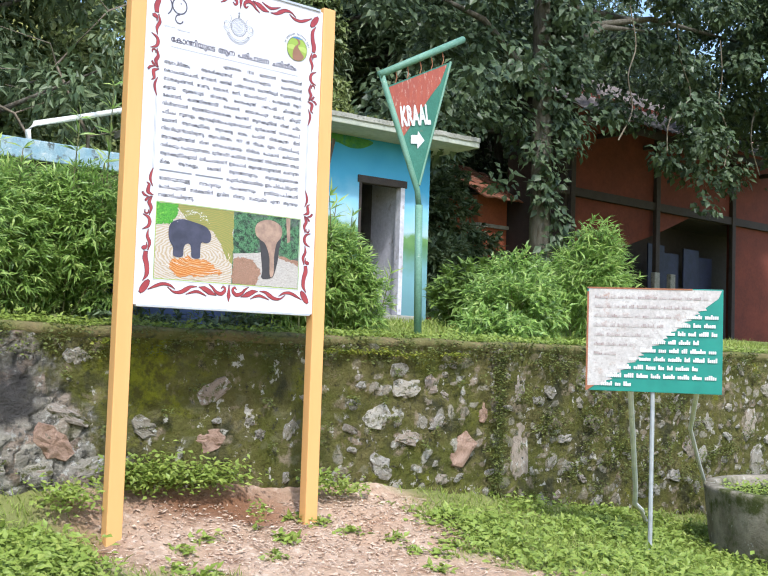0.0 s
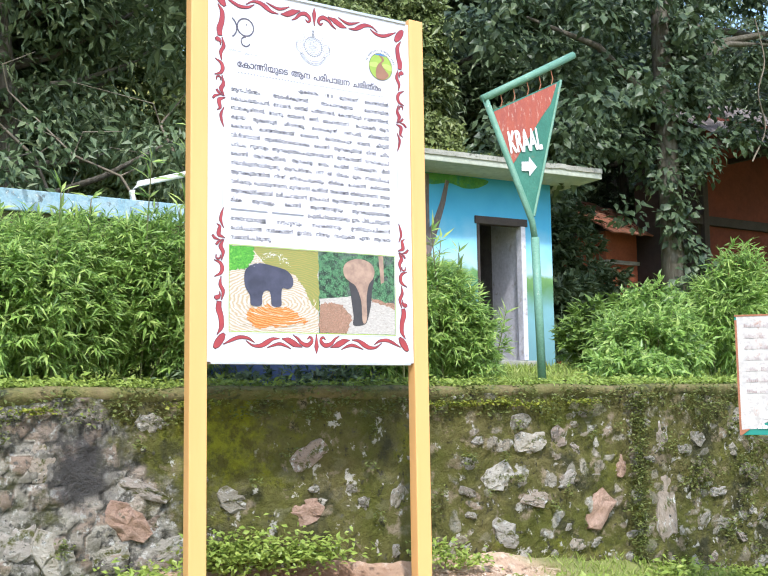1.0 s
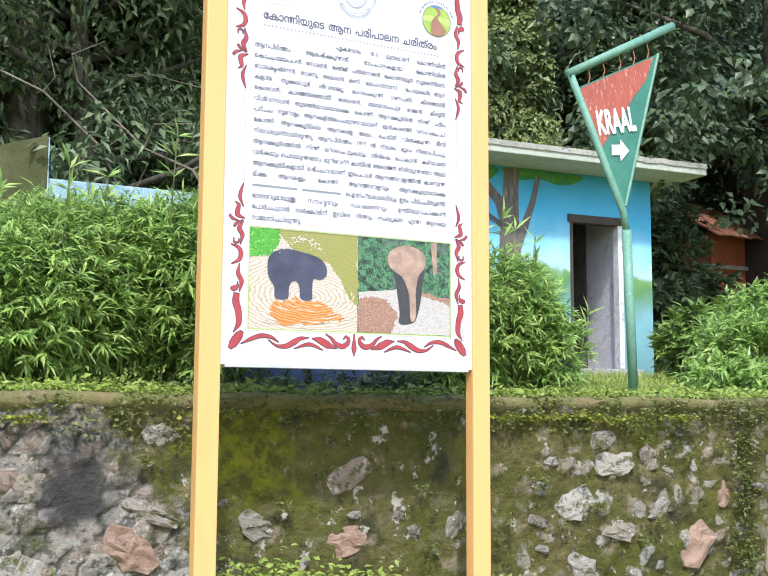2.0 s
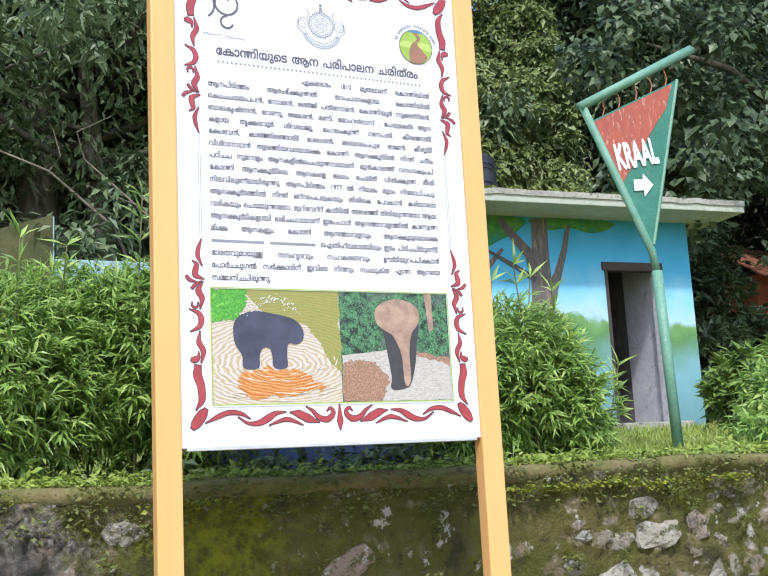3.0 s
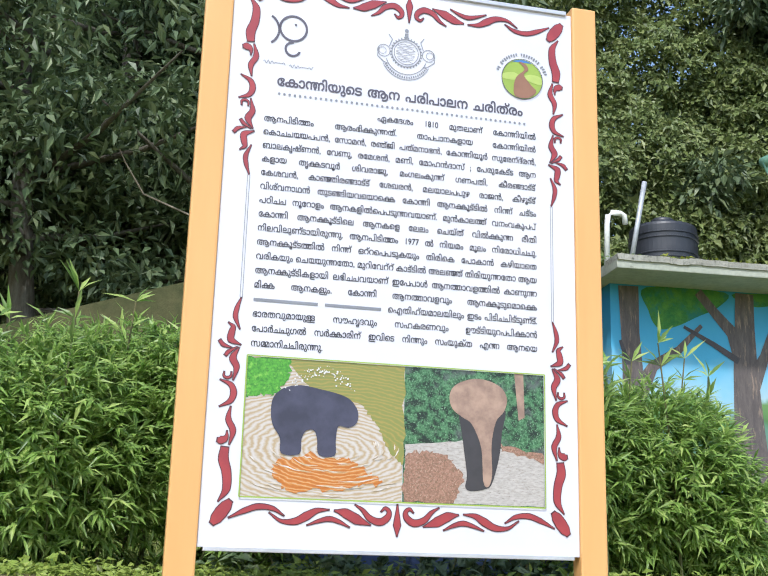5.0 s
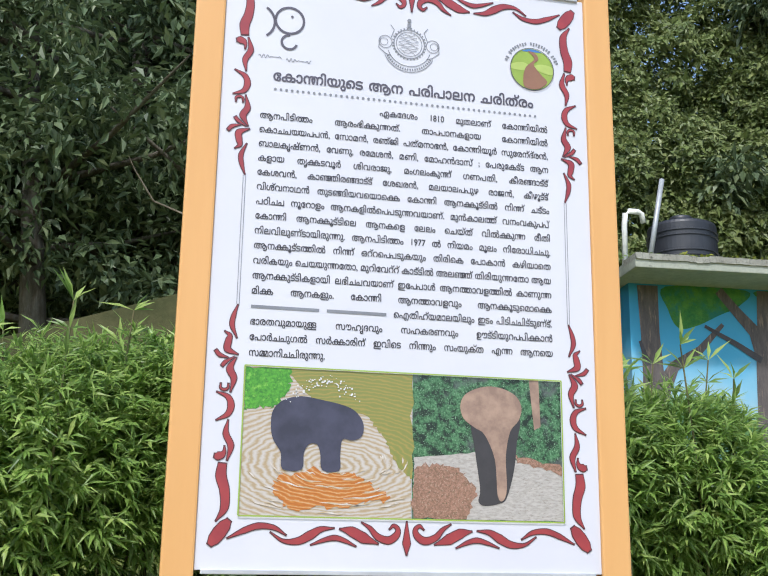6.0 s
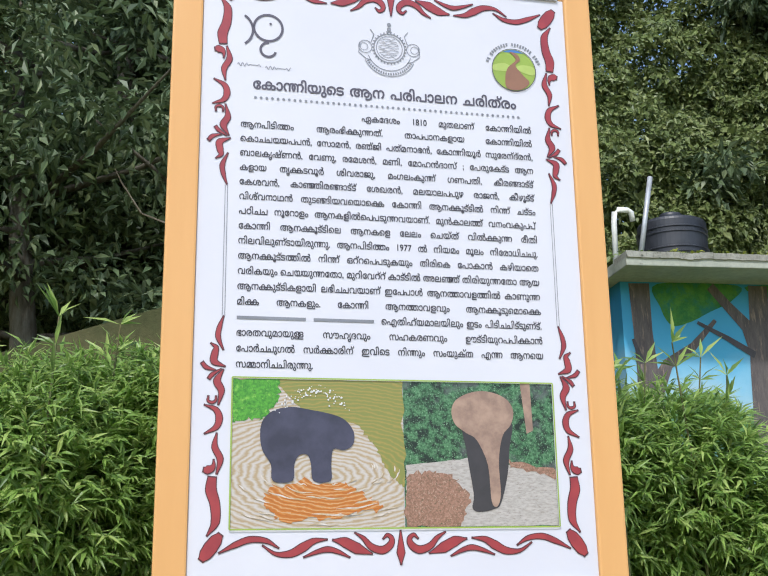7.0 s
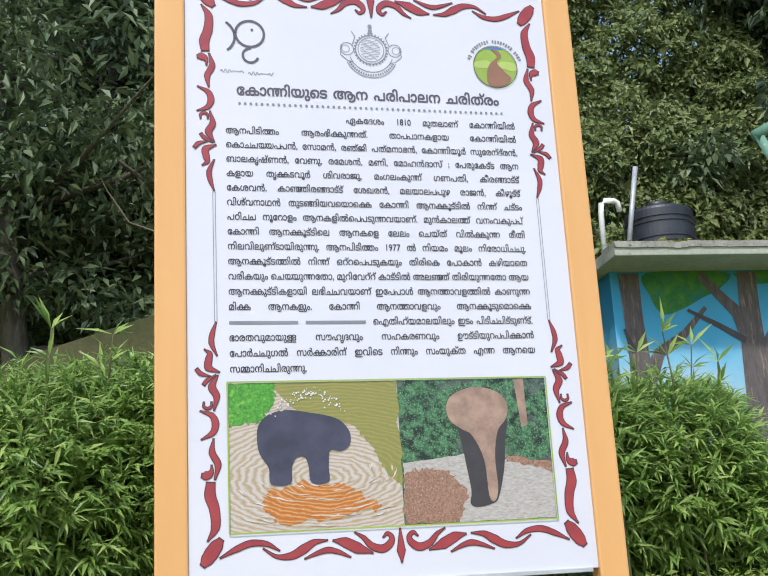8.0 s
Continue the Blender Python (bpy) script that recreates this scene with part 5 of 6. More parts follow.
# ---- red house and tiled house among the trees ----
def red_house():
    t = thing("red_house", (25, 17, 1.6), "dark red open-sided house under trees with timber posts", "house")
    z0 = 1.4
    part("gable_wall", box(19.6, 31, 14.0, 14.2, 5.75, 8.6), M["red_wall"], t, "red painted upper wall")
    # back and end walls: dark colour stands in for the unlit interior
    part("back_wall", box(19.6, 34, 16.0, 16.2, z0, 8.6), M["dark_timber_and_shade"], t)
    part("end_wall", box(19.4, 19.6, 14.0, 16.2, z0, 8.6), M["dark_timber_and_shade"], t)
    part("low_wall", sheet([[(19.6, 4.3), (21.9, 4.2), (24.0, 4.9), (26.0, 5.7), (19.6, 5.7)]], 14.1), M["red_wall"], t, "red painted wall panel")
    part("low_wall", box(27.9, 31, 14.05, 14.2, z0, 5.7), M["red_wall"], t, "red painted wall panel")
    part("beam", box(18.6, 31, 13.9, 14.05, 5.52, 5.76), M["dark_timber_and_shade"], t)
    for x in (19.6, 23.6, 27.8):
        part("post", box(x - 0.10, x + 0.10, 13.86, 14.0, z0, 8.4, 0.02), M["dark_timber_and_shade"], t)
    # ceiling in the same dark colour, for the interior's shade
    part("ceiling", box(19.6, 34, 14.2, 16.0, 5.5, 5.6), M["dark_timber_and_shade"], t)
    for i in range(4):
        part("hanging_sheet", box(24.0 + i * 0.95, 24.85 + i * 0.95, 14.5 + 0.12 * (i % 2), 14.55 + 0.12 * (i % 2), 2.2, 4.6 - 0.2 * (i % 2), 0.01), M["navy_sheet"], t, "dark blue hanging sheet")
    for x in (23.1, 23.9):
        part("rail_post", box(x, x + 0.25, 13.6, 13.75, z0, 3.6, 0.02), M["concrete"], t, "pale concrete stub post")
    bm = bmesh.new()
    cols = [[bm.verts.new((18.0 + k * 0.07, y, z + 0.035 * math.sin(k * math.tau / 4))) for k in range(184)] for y, z in ((12.2, 7.42), (17, 10.2))]
    for k in range(183):
        bm.faces.new((cols[0][k], cols[0][k + 1], cols[1][k + 1], cols[1][k]))
    bmesh.ops.solidify(bm, geom=bm.faces[:], thickness=0.03)
    part("roof", bm, M["sheet_roof"], t, "pale corrugated sheet roof")
    for x in np.arange(18.6, 31, 2.2):
        part("rafter", box(x - 0.06, x + 0.06, 12.35, 14.1, 7.30, 7.44, 0.01), M["dark_timber_and_shade"], t)
    part("eave_board", box(18.2, 31, 12.3, 12.36, 7.14, 7.34, 0.01), M["dark_timber_and_shade"], t)
    for x, h in ((20.2, 3.1), (20.5, 3.0), (20.8, 3.1), (21.1, 3.05)):
        part("railing_slat", box(x, x + 0.1, 13.7, 13.75, z0, h, 0.01), M["red_wall"], t)


def tiled_house():
    t = thing("tiled_house", (19.4, 16.6, 1.6), "small house with a red clay tile roof", "house")
    part("wall", box(18.2, 20.0, 16.2, 18.5, 1.3, 5.58), M["orange_wall"], t, "orange-red wall")
    part("sill", box(18.1, 20.1, 16.1, 16.2, 4.66, 4.76), M["concrete"], t)
    roof = part("roof", box(18.15, 20.05, 16.15, 18.6, 5.58, 5.66), M["dark_timber_and_shade"], t)
    proto = bmesh.new()
    box(-0.14, 0.14, -0.22, 0.22, -0.02, 0.02, bm=proto)
    me = bpy.data.meshes.new("tile")
    proto.to_mesh(me)
    proto.free()
    me.materials.append(M["roof_tile"])
    base = base_of(roof)
    for r in range(7):
        for c in range(8 - r // 3):
            ob = new("tile", me)
            ob.parent = roof
            ob.matrix_basis = pose(18.0 + c * 0.28 + 0.03 * (r % 2) - base.x, 15.75 + r * 0.34 - base.y, 5.52 + r * 0.185 + 0.012 * ((c * 5 + r) % 3) - base.z, 28 + (c % 3) - 1, (c % 2) * 4 - 2, 0)


red_house()
tiled_house()


# ---- plants ----
def scatter_in(n, c, r, power=0.45, seed=1):
    """Random places in an ellipsoid, crowded towards its skin."""
    g = np.random.default_rng(seed)
    d = unit(g.normal(size=(n, 3)))
    return np.array(c) + d * np.array(r) * g.random((n, 1)) ** power, d


def bamboo_bush(name, label, lumps, twigs, seed, length=0.078, width=0.0135, material="bamboo", per=8, stems=26):
    """A dense clump: twigs ending in fans of narrow drooping leaves, on thin stems."""
    g = np.random.default_rng(seed)
    c0 = np.array(lumps[0][0])
    foot = float(ground_z(c0[0], c0[1]))
    t = thing(name, (c0[0], c0[1], foot), label, "bush")
    pos, out = [], []
    vol = np.array([np.prod(r) for _, r in lumps]) ** 0.75
    for i, (c, r) in enumerate(lumps):
        p, d = scatter_in(int(twigs * vol[i] / vol.sum()), c, r, 0.4, seed + i)
        pos.append(p)
        out.append(d)
    pos, out = np.concatenate(pos), np.concatenate(out)
    keep = pos[:, 2] > ground_z(pos[:, 0], pos[:, 1]) + 0.02
    pos, out = pos[keep], out[keep]
    n = len(pos)
    tw = unit(out * [1, 1, 0.5] + [0, -0.35, 0.12] + g.normal(0, 0.40, (n, 3)))
    P = np.repeat(pos, per, 0) + np.repeat(tw, per, 0) * (g.random((n * per, 1)) - 0.5) * 0.09
    W = unit(np.repeat(tw, per, 0) * 0.9 + g.normal(0, 0.55, (n * per, 3)) * [1, 1, 0.6] + [0, 0, -0.12])
    U = unit(np.array([0, -0.35, 1.0]) + np.repeat(out, per, 0) * 0.4 + g.normal(0, 0.28, (n * per, 3)))
    L = length * (0.55 + 0.75 * g.random(n * per))
    v, f = leaves(P, W, U, L, width * (0.7 + 0.6 * g.random(n * per)), 0.2, 0.22)
    raw("foliage", v, f, M[material], t)
    bm = bmesh.new()
    for i in range(stems):
        q = pos[g.integers(n)]
        a = Vector((c0[0] + (q[0] - c0[0]) * 0.7, c0[1] + (q[1] - c0[1]) * 0.5, foot - 0.05))
        tube([a, (Vector(q) + a) / 2 + Vector((0, 0, 0.12)), q], 0.006, 4, taper=[1, 0.8, 0.4], bm=bm)
    tagged(part("stems", bm, M["stem"], t), kind="stuff")
    return t


bamboo_bush("bamboo_bush", "dense green bamboo bush growing on the wall terrace", [((-1.15, 1.1, 1.55), (0.62, 0.5, 0.46)), ((-0.35, 1.15, 1.6), (0.5, 0.45, 0.5)), ((-1.9, 1.2, 1.5), (0.5, 0.5, 0.5)), ((-0.75, 1.3, 1.75), (0.6, 0.4, 0.35))], 8400, 11)
bamboo_bush("bamboo_bush", "dense green bamboo bush beside the direction sign", [((1.40, 1.1, 1.52), (0.40, 0.42, 0.42)), ((0.95, 1.1, 1.55), (0.42, 0.42, 0.42)), ((1.62, 0.95, 1.36), (0.22, 0.3, 0.28))], 4700, 23)
# the darker tree leaf colour deepens the board's shadow on this bush
bamboo_bush("low_bush", "low leafy bush under the information board, coloured dark for shade", [((0.2, 0.80, 1.12), (0.75, 0.12, 0.10))], 200, 31, 0.07, 0.026, "tree_leaf", 7, 10)
bamboo_bush("shrub", "light green leafy shrub behind the wall", [((3.95, 1.5, 1.42), (0.48, 0.45, 0.33)), ((4.30, 1.8, 1.62), (0.36, 0.36, 0.40)), ((3.45, 1.25, 1.22), (0.36, 0.35, 0.17))], 1300, 41, 0.09, 0.026, "bamboo", 7, 20)
bamboo_bush("shrub", "feathery green shrub with dry flower stalks", [((6.1, 2.4, 1.75), (0.6, 0.5, 0.5)), ((6.2, 2.4, 2.2), (0.3, 0.3, 0.35))], 900, 47, 0.14, 0.02, "bamboo", 8, 20)
bamboo_bush("shrub", "dark green shrub beyond the hut path", [((7.1, 5.0, 1.75), (0.8, 0.6, 0.5)), ((8.3, 5.4, 1.8), (0.8, 0.5, 0.5))], 900, 53, 0.16, 0.06, "shrub", 7, 16)


bamboo_bush("thicket", "dark shaded thicket beside the hut", [((11.2, 10.6, 2.4), (1.2, 0.8, 1.0)), ((12.2, 11.8, 3.9), (1.3, 0.8, 1.7)), ((14.2, 12.6, 3.2), (1.3, 0.7, 0.9)), ((13.6, 11.4, 2.2), (1.5, 0.8, 0.8)), ((16.6, 12.2, 2.1), (1.8, 0.8, 0.7)), ((20.0, 12.4, 1.9), (1.8, 0.8, 0.6))], 3600, 59, 0.22, 0.09, "tree_leaf", 7, 16)


def tall_shoot(name, label, foot, height, lean, seed, whorls=4):
    """A single young bamboo shoot with a tuft at its tip."""
    g = np.random.default_rng(seed)
    t = thing(name, foot, label, "plant")
    p = [Vector(foot), Vector(foot) + Vector((lean * 0.4, 0, height * 0.55)), Vector(foot) + Vector((lean, 0, height))]
    part("stem", tube(p, 0.006, 5, taper=[1, 0.8, 0.5]), M["stem"], t)
    pos, way = [], []
    for k in range(whorls):
        q = p[2] - (p[2] - p[1]) * (k / whorls) * 0.9
        for _ in range(5):
            pos.append(q)
            way.append((g.normal(), g.normal() * 0.6 - 0.2, abs(g.normal()) * 0.7 + 0.15))
    pos, way = np.array([tuple(q) for q in pos]), unit(np.array(way))
    v, f = leaves(pos, way, np.tile([0, -0.7, 0.7], (len(pos), 1)), 0.12 * (0.6 + 0.6 * g.random(len(pos))), 0.018, 0.2, 0.1)
    raw("foliage", v, f, M["bamboo"], t)


tall_shoot("bamboo_shoot", "young bamboo shoot rising above the bush", (-0.55, 0.95, 1.1), 1.25, 0.05, 3, 5)
tall_shoot("bamboo_shoot", "young bamboo shoot rising above the bush", (-0.30, 1.0, 1.1), 1.5, 0.03, 5, 4)
tall_shoot("bamboo_shoot", "young bamboo shoot beside the board", (1.02, 0.75, 1.1), 0.86, -0.02, 8, 5)
tall_shoot("bamboo_shoot", "young bamboo shoot in front of the mural", (1.55, 0.95, 1.1), 0.88, 0.05, 9, 4)
tall_shoot("bamboo_shoot", "young bamboo shoot in front of the doorway", (1.80, 0.85, 1.1), 0.48, 0.10, 10, 3)


sg = np.random.default_rng(15)
for x in np.concatenate([np.linspace(-1.75, -0.35, 9), np.linspace(0.95, 1.5, 6)]):
    tall_shoot("bamboo_shoot", "leafy bamboo shoot on top of the bush", (x, 0.85 + 0.3 * sg.random(), 1.12), 0.80 + 0.22 * sg.random(), 0.10 * sg.normal(), int(sg.integers(9999)), 4)


def tree_mesh(seed, height=9.0, spread=3.0, clumps=70, per=150, leaf=0.2, trunk=0.22, low=2.2):
    """Tapered trunk, limbs and a ragged crown of many leaves. Returns the thing, standing at the origin."""
    g = np.random.default_rng(seed)
    t = new("tree")
    bm = bmesh.new()
    tube([(0, 0, -1.2), (0.05, 0.02, height * 0.3), (0.15 * g.normal(), 0.1, height * 0.6), (0.2 * g.normal(), 0.1, height * 0.92)], trunk, 9, taper=[1.25, 0.9, 0.6, 0.15], bm=bm)
    tips = []
    for i in range(15):
        z = low + (height * 0.86 - low) * (i / 15) + g.random() * 0.5
        a = g.random() * math.tau
        r = spread * (0.55 + 0.5 * g.random()) * (1 - 0.45 * (z / height) ** 2)
        e = (r * math.cos(a), r * math.sin(a), z + r * (0.15 + 0.35 * g.random()))
        tube([(0.03, 0.03, z), (e[0] * 0.5, e[1] * 0.5, z + 0.35 * (e[2] - z)), e], trunk * 0.33, 5, taper=[1, 0.65, 0.2], bm=bm)
        tips += [e, tuple(np.array(e) * [0.62, 0.62, 1]), tuple(np.array(e) * [0.35, 0.35, 1.04])]
    part("trunk", bm, M["bark"], t, smooth=True)
    P, W, U = [], [], []
    for k in range(clumps):
        c = np.array(tips[k % len(tips)]) + g.normal(0, 0.35, 3)
        p, d = scatter_in(per, c, np.array([0.75, 0.75, 0.5]) * (0.6 + 0.7 * g.random()), 0.5, seed * 100 + k)
        P.append(p)
        W.append(unit(d * [1, 1, 0.3] + g.normal(0, 0.6, (per, 3)) + [0, 0, -0.45]))
        U.append(unit(d * 0.6 + [0, 0, 0.8] + g.normal(0, 0.3, (per, 3))))
    P, W, U = map(np.concatenate, (P, W, U))
    n = len(P)
    v, f = leaves(P, W, U, leaf * (0.6 + 0.8 * g.random(n)), leaf * 0.42 * (0.7 + 0.6 * g.random(n)), 0.18, 0.15, five=False)
    raw("crown", v, f, M["tree_leaf"], t)
    return t


def hill_z(x, y):
    return float(ground_z(x, y)) - 0.1


kinds = [tree_mesh(61), tree_mesh(62, 8.0, 3.4, 80, 150, 0.17, 0.18, 1.4), tree_mesh(63, 10.5, 3.2, 80, 150, 0.24, 0.26, 3.0), tree_mesh(64, 13.0, 3.8, 130, 170, 0.26, 0.2, 5.2)]
tr = np.random.default_rng(5)
for k in kinds:
    tagged(k, "broad-leaved forest tree with dense dark green crown", "tree", "trees on the slope behind the hut")
spots = [(-7.5, 9.5, 1), (-4.6, 10.5, 0), (-2.2, 9.4, 1), (0.2, 11.0, 2), (0.9, 10.4, 1), (-9.5, 13, 2), (-6.2, 14, 2), (-3.2, 14, 0), (-0.5, 14.5, 2), (1.9, 15.3, 0), (4.6, 25, 1),
         (7.2, 25.5, 0), (10.2, 25, 1), (9.5, 27, 2), (5.4, 27, 2), (1.0, 18, 2), (-4.5, 18, 2), (-9, 18, 2), (13.5, 19, 2), (18.4, 19.5, 2), (23.5, 21, 2), (28, 20, 2), (-13, 11, 0), (-12, 16, 2), (33, 18, 2), (-1.2, 12.3, 0), (-5.5, 11.9, 1), (15.2, 16.4, 3), (22.5, 7.6, 3), (20.5, 20.6, 1), (24, 21, 1), (28, 20.6, 1), (32, 21, 1), (22.2, 22.5, 0), (26.2, 22.5, 0), (24.8, 9.0, 3), (13.8, 17.5, 3), (17.0, 19.8, 3), (19.5, 23.5, 3), (23.0, 24.5, 3), (27.0, 23.5, 3), (30.5, 23, 3), (21.2, 18.4, 3), (26.5, 18.2, 3), (29.5, 17.6, 3)]
for i, (x, y, k) in enumerate(spots):
    s = 0.85 + 0.35 * tr.random()
    m = pose(x, y, hill_z(x, y), 0, 0, tr.random() * 360)
    ob = copy_thing(kinds[k], m)
    ob.scale = (s, s, s * (0.9 + 0.25 * tr.random()))
for k, (x, y) in zip(kinds, ((-8.5, 21), (8, 28), (17, 24), (26, 25))):
    k.matrix_world = pose(x, y, hill_z(x, y))


def creeper_bank():
    """Creepers hanging over the steep bank behind the hut, and a thinner growth on both sides."""
    g = np.random.default_rng(77)
    n1, n2, n3 = 112000, 40000, 46000
    x = np.concatenate([g.uniform(2.5, 12.4, n1), g.uniform(-16, 12.4, n2), g.uniform(12.4, 36, n3)])
    n = n1 + n2 + n3
    z = g.uniform(0.0, 1.0, n) ** 0.9 * np.where(x > 12.4, 16.5, 14.0) + 1.2
    big = np.arange(n) >= n1
    P = np.stack([x, np.zeros(n), z], 1)
    lump = np.array([noise.noise(Vector((a * 0.7, b * 0.7, 0))) + 0.5 * noise.noise(Vector((a * 2.1, b * 2.1, 4))) for a, b in zip(x, z)])
    P[:, 1] = 12.7 + (z - 1.2) * 0.36 - lump * 0.9 + g.normal(0, 0.10, n)
    P[:, 1] += np.where(x < 2.5, 2.6, np.where(x > 12.4, 10.5, 0))
    W = unit(g.normal(0, 0.7, (n, 3)) + [0, -0.35, -0.5])
    U = unit(g.normal(0, 0.4, (n, 3)) + [0, -0.8, 0.6])
    s = np.where(big, np.where(x > 12.4, 1.5, 1.0), 0.62)
    v, f = leaves(P, W, U, 0.24 * s * (0.5 + 0.8 * g.random(n)), 0.14 * s * (0.6 + 0.7 * g.random(n)), 0.15, 0.15, five=False)
    ob = raw("creeper_thicket", v, f, M["creeper"])
    tagged(ob, "dense green creepers covering the bank behind the hut", "creepers", kind="stuff")


def vine_tree():
    """A tall tree wrapped in large-leaved vines, its boughs hanging in front of the red house."""
    g = np.random.default_rng(83)
    foot = (12.3, 8.6, float(ground_z(12.3, 8.6)))
    t = thing("vine_tree", foot, "tall pale-barked tree hung with large-leaved vines", "tree")
    bm = bmesh.new()
    tube([foot, (12.28, 8.6, 4.5), (12.2, 8.6, 7.5), (12.3, 8.7, 11.0)], 0.2, 10, taper=[1.2, 1.0, 0.85, 0.5], bm=bm)
    tube([(12.9, 8.9, foot[2]), (12.75, 8.9, 4.0), (12.6, 8.8, 7.0), (12.9, 8.9, 10.5)], 0.12, 8, taper=[1.2, 1, 0.8, 0.4], bm=bm)
    for e in ((16.0, 8.6, 8.2), (19.5, 8.8, 8.8), (9.2, 8.9, 7.6), (14.5, 9.4, 9.5), (18.0, 9.6, 10.0), (10.5, 9.2, 9.4), (17.0, 11.6, 9.0), (22.0, 11.8, 9.4)):
        tube([(12.25, 8.6, e[2] - 1.4), ((12.25 + e[0]) / 2, (8.6 + e[1]) / 2, e[2] - 0.3), e], 0.09, 6, taper=[1, 0.7, 0.25], bm=bm)
    part("trunk", bm, M["bark"], t, smooth=True)
    P, W, U = [], [], []

    def clump(c, r, n):
        p, d = scatter_in(n, c, r, 0.5, int(g.integers(1e6)))
        P.append(p)
        W.append(unit(d * [1, 1, 0.3] + g.normal(0, 0.5, (n, 3)) + [0, -0.2, -0.7]))
        U.append(unit(d * 0.5 + [0, -0.6, 0.6] + g.normal(0, 0.3, (n, 3))))

    for x in np.arange(8.6, 21.5, 0.62):
        floor_z = np.interp(x, [8.6, 10.2, 11.6, 12.6, 13.4, 15.0, 16.6, 18.5, 20.5], [5.1, 5.0, 4.6, 4.8, 6.6, 6.9, 6.5, 5.9, 5.6])
        for z in np.arange(floor_z, 10.6, 0.62):
            if g.random() < 0.30 - 0.2 * (z > floor_z + 1.6):
                continue
            clump((x + g.normal(0, 0.3), 8.9 + g.normal(0, 0.8), z + g.normal(0, 0.25)), (0.55, 0.5, 0.42), 120)
    # second layer of clumps further back, added to shade the red house
    for x in np.arange(13.0, 26.0, 0.85):
        for z in np.arange(7.7, 10.8, 0.75):
            clump((x + g.normal(0, 0.3), 11.6 + g.normal(0, 0.7), z + g.normal(0, 0.25)), (0.7, 0.6, 0.45), 80)
    for z in np.arange(2.8, 8.4, 0.3):
        clump((12.4 + g.normal(0, 0.32), 8.35, z), (0.42, 0.25, 0.3), 60)
    for c in ((16.4, 8.6, 5.6), (17.6, 8.4, 5.2), (17.9, 8.5, 4.6), (14.3, 8.5, 6.0), (11.2, 8.6, 4.3), (13.3, 8.6, 5.7)):
        clump(c, (0.5, 0.3, 0.35), 45)
    P, W, U = map(np.concatenate, (P, W, U))
    n = len(P)
    v, f = leaves(P, W, U, 0.185 * (0.6 + 0.7 * g.random(n)), 0.135 * (0.7 + 0.5 * g.random(n)), 0.08, 0.15, five=True)
    raw("crown", v, f, M["vine_leaf"], t)
    bm = bmesh.new()
    for k in range(4):
        x = 14.6 + k * 1.7
        a = Vector((x, 8.3, 8.4))
        b = [(0, 0), (0.2 * g.normal(), -0.8), (0.3 * g.normal(), -1.5), (0.35 * g.normal(), -2.2), (0.4 * g.normal(), -2.9)]
        tube([a + Vector((float(q[0]), 0, float(q[1]))) for q in spline(b, 5)], 0.015, 5, bm=bm)
    tagged(part("hanging_vines", bm, M["twig"], t), kind="stuff")


vine_tree()
creeper_bank()


# ---- grass, weeds and litter ----
def grass_patch(name, label, n, xr, yr, h, seed, share=None, material="grass", width=0.006):
    g = np.random.default_rng(seed)
    x, y = g.uniform(*xr, n), g.uniform(*yr, n)
    if share:
        k = g.random(n) < share(x, y)
        x, y = x[k], y[k]
    n = len(x)
    P = np.stack([x, y, ground_z(x, y) - 0.005], 1)
    W = unit(g.normal(0, 0.45, (n, 3)) * [1, 1, 0.2] + [0, 0, 1])
    U = unit(g.normal(0, 1, (n, 3)) * [1, 1, 0.1])
    v, f = leaves(P, W, U, h * (0.4 + 0.9 * g.random(n)), width * (0.7 + 0.8 * g.random(n)), 0.1, 0.35)
    return tagged(raw(name, v, f, M[material]), label, "grass", kind="stuff")


grass_patch("grass", "short green grass on the lower ground", 34000, (-3.2, 5.5), (-2.2, 0.36), 0.07, 3, turf_share)
grass_patch("outer_grass", "thinner grass further from the wall", 30000, (-6, 8), (-7, -2.2), 0.08, 6, turf_share, "grass", 0.008)
grass_patch("terrace_grass", "grass along the top of the wall", 26000, (-2.5, 8), (0.55, 3.0), 0.07, 4)
grass_patch("far_grass", "grass in front of the hut", 12000, (-2, 14), (3.0, 9.0), 0.12, 5, None, "grass", 0.012)


def weed_mat(name, label, centres, seed, leaf=0.035, material="weed", wide=0.55):
    """Low leafy ground weeds: small leaves on short runners round the centres (x, y, z, rx, ry, rz, n)."""
    g = np.random.default_rng(seed)
    P = np.concatenate([np.array(c[:3]) + g.normal(0, 0.45, (c[6], 3)) * np.array(c[3:6]) for c in centres])
    n = len(P)
    lo = ground_z(P[:, 0], P[:, 1]) + 0.004
    P[:, 2] = np.maximum(P[:, 2], lo)
    W = unit(g.normal(0, 1, (n, 3)) * [1, 1, 0.4] + [0, -0.2, 0.1])
    U = unit(g.normal(0, 0.35, (n, 3)) + [0, -0.35, 1])
    L = leaf * (0.6 + 0.8 * g.random(n))
    v, f = leaves(P, W, U, L, L * wide, 0.12, 0.12)
    return tagged(raw(name, v, f, M[material]), label, "weeds", kind="stuff")


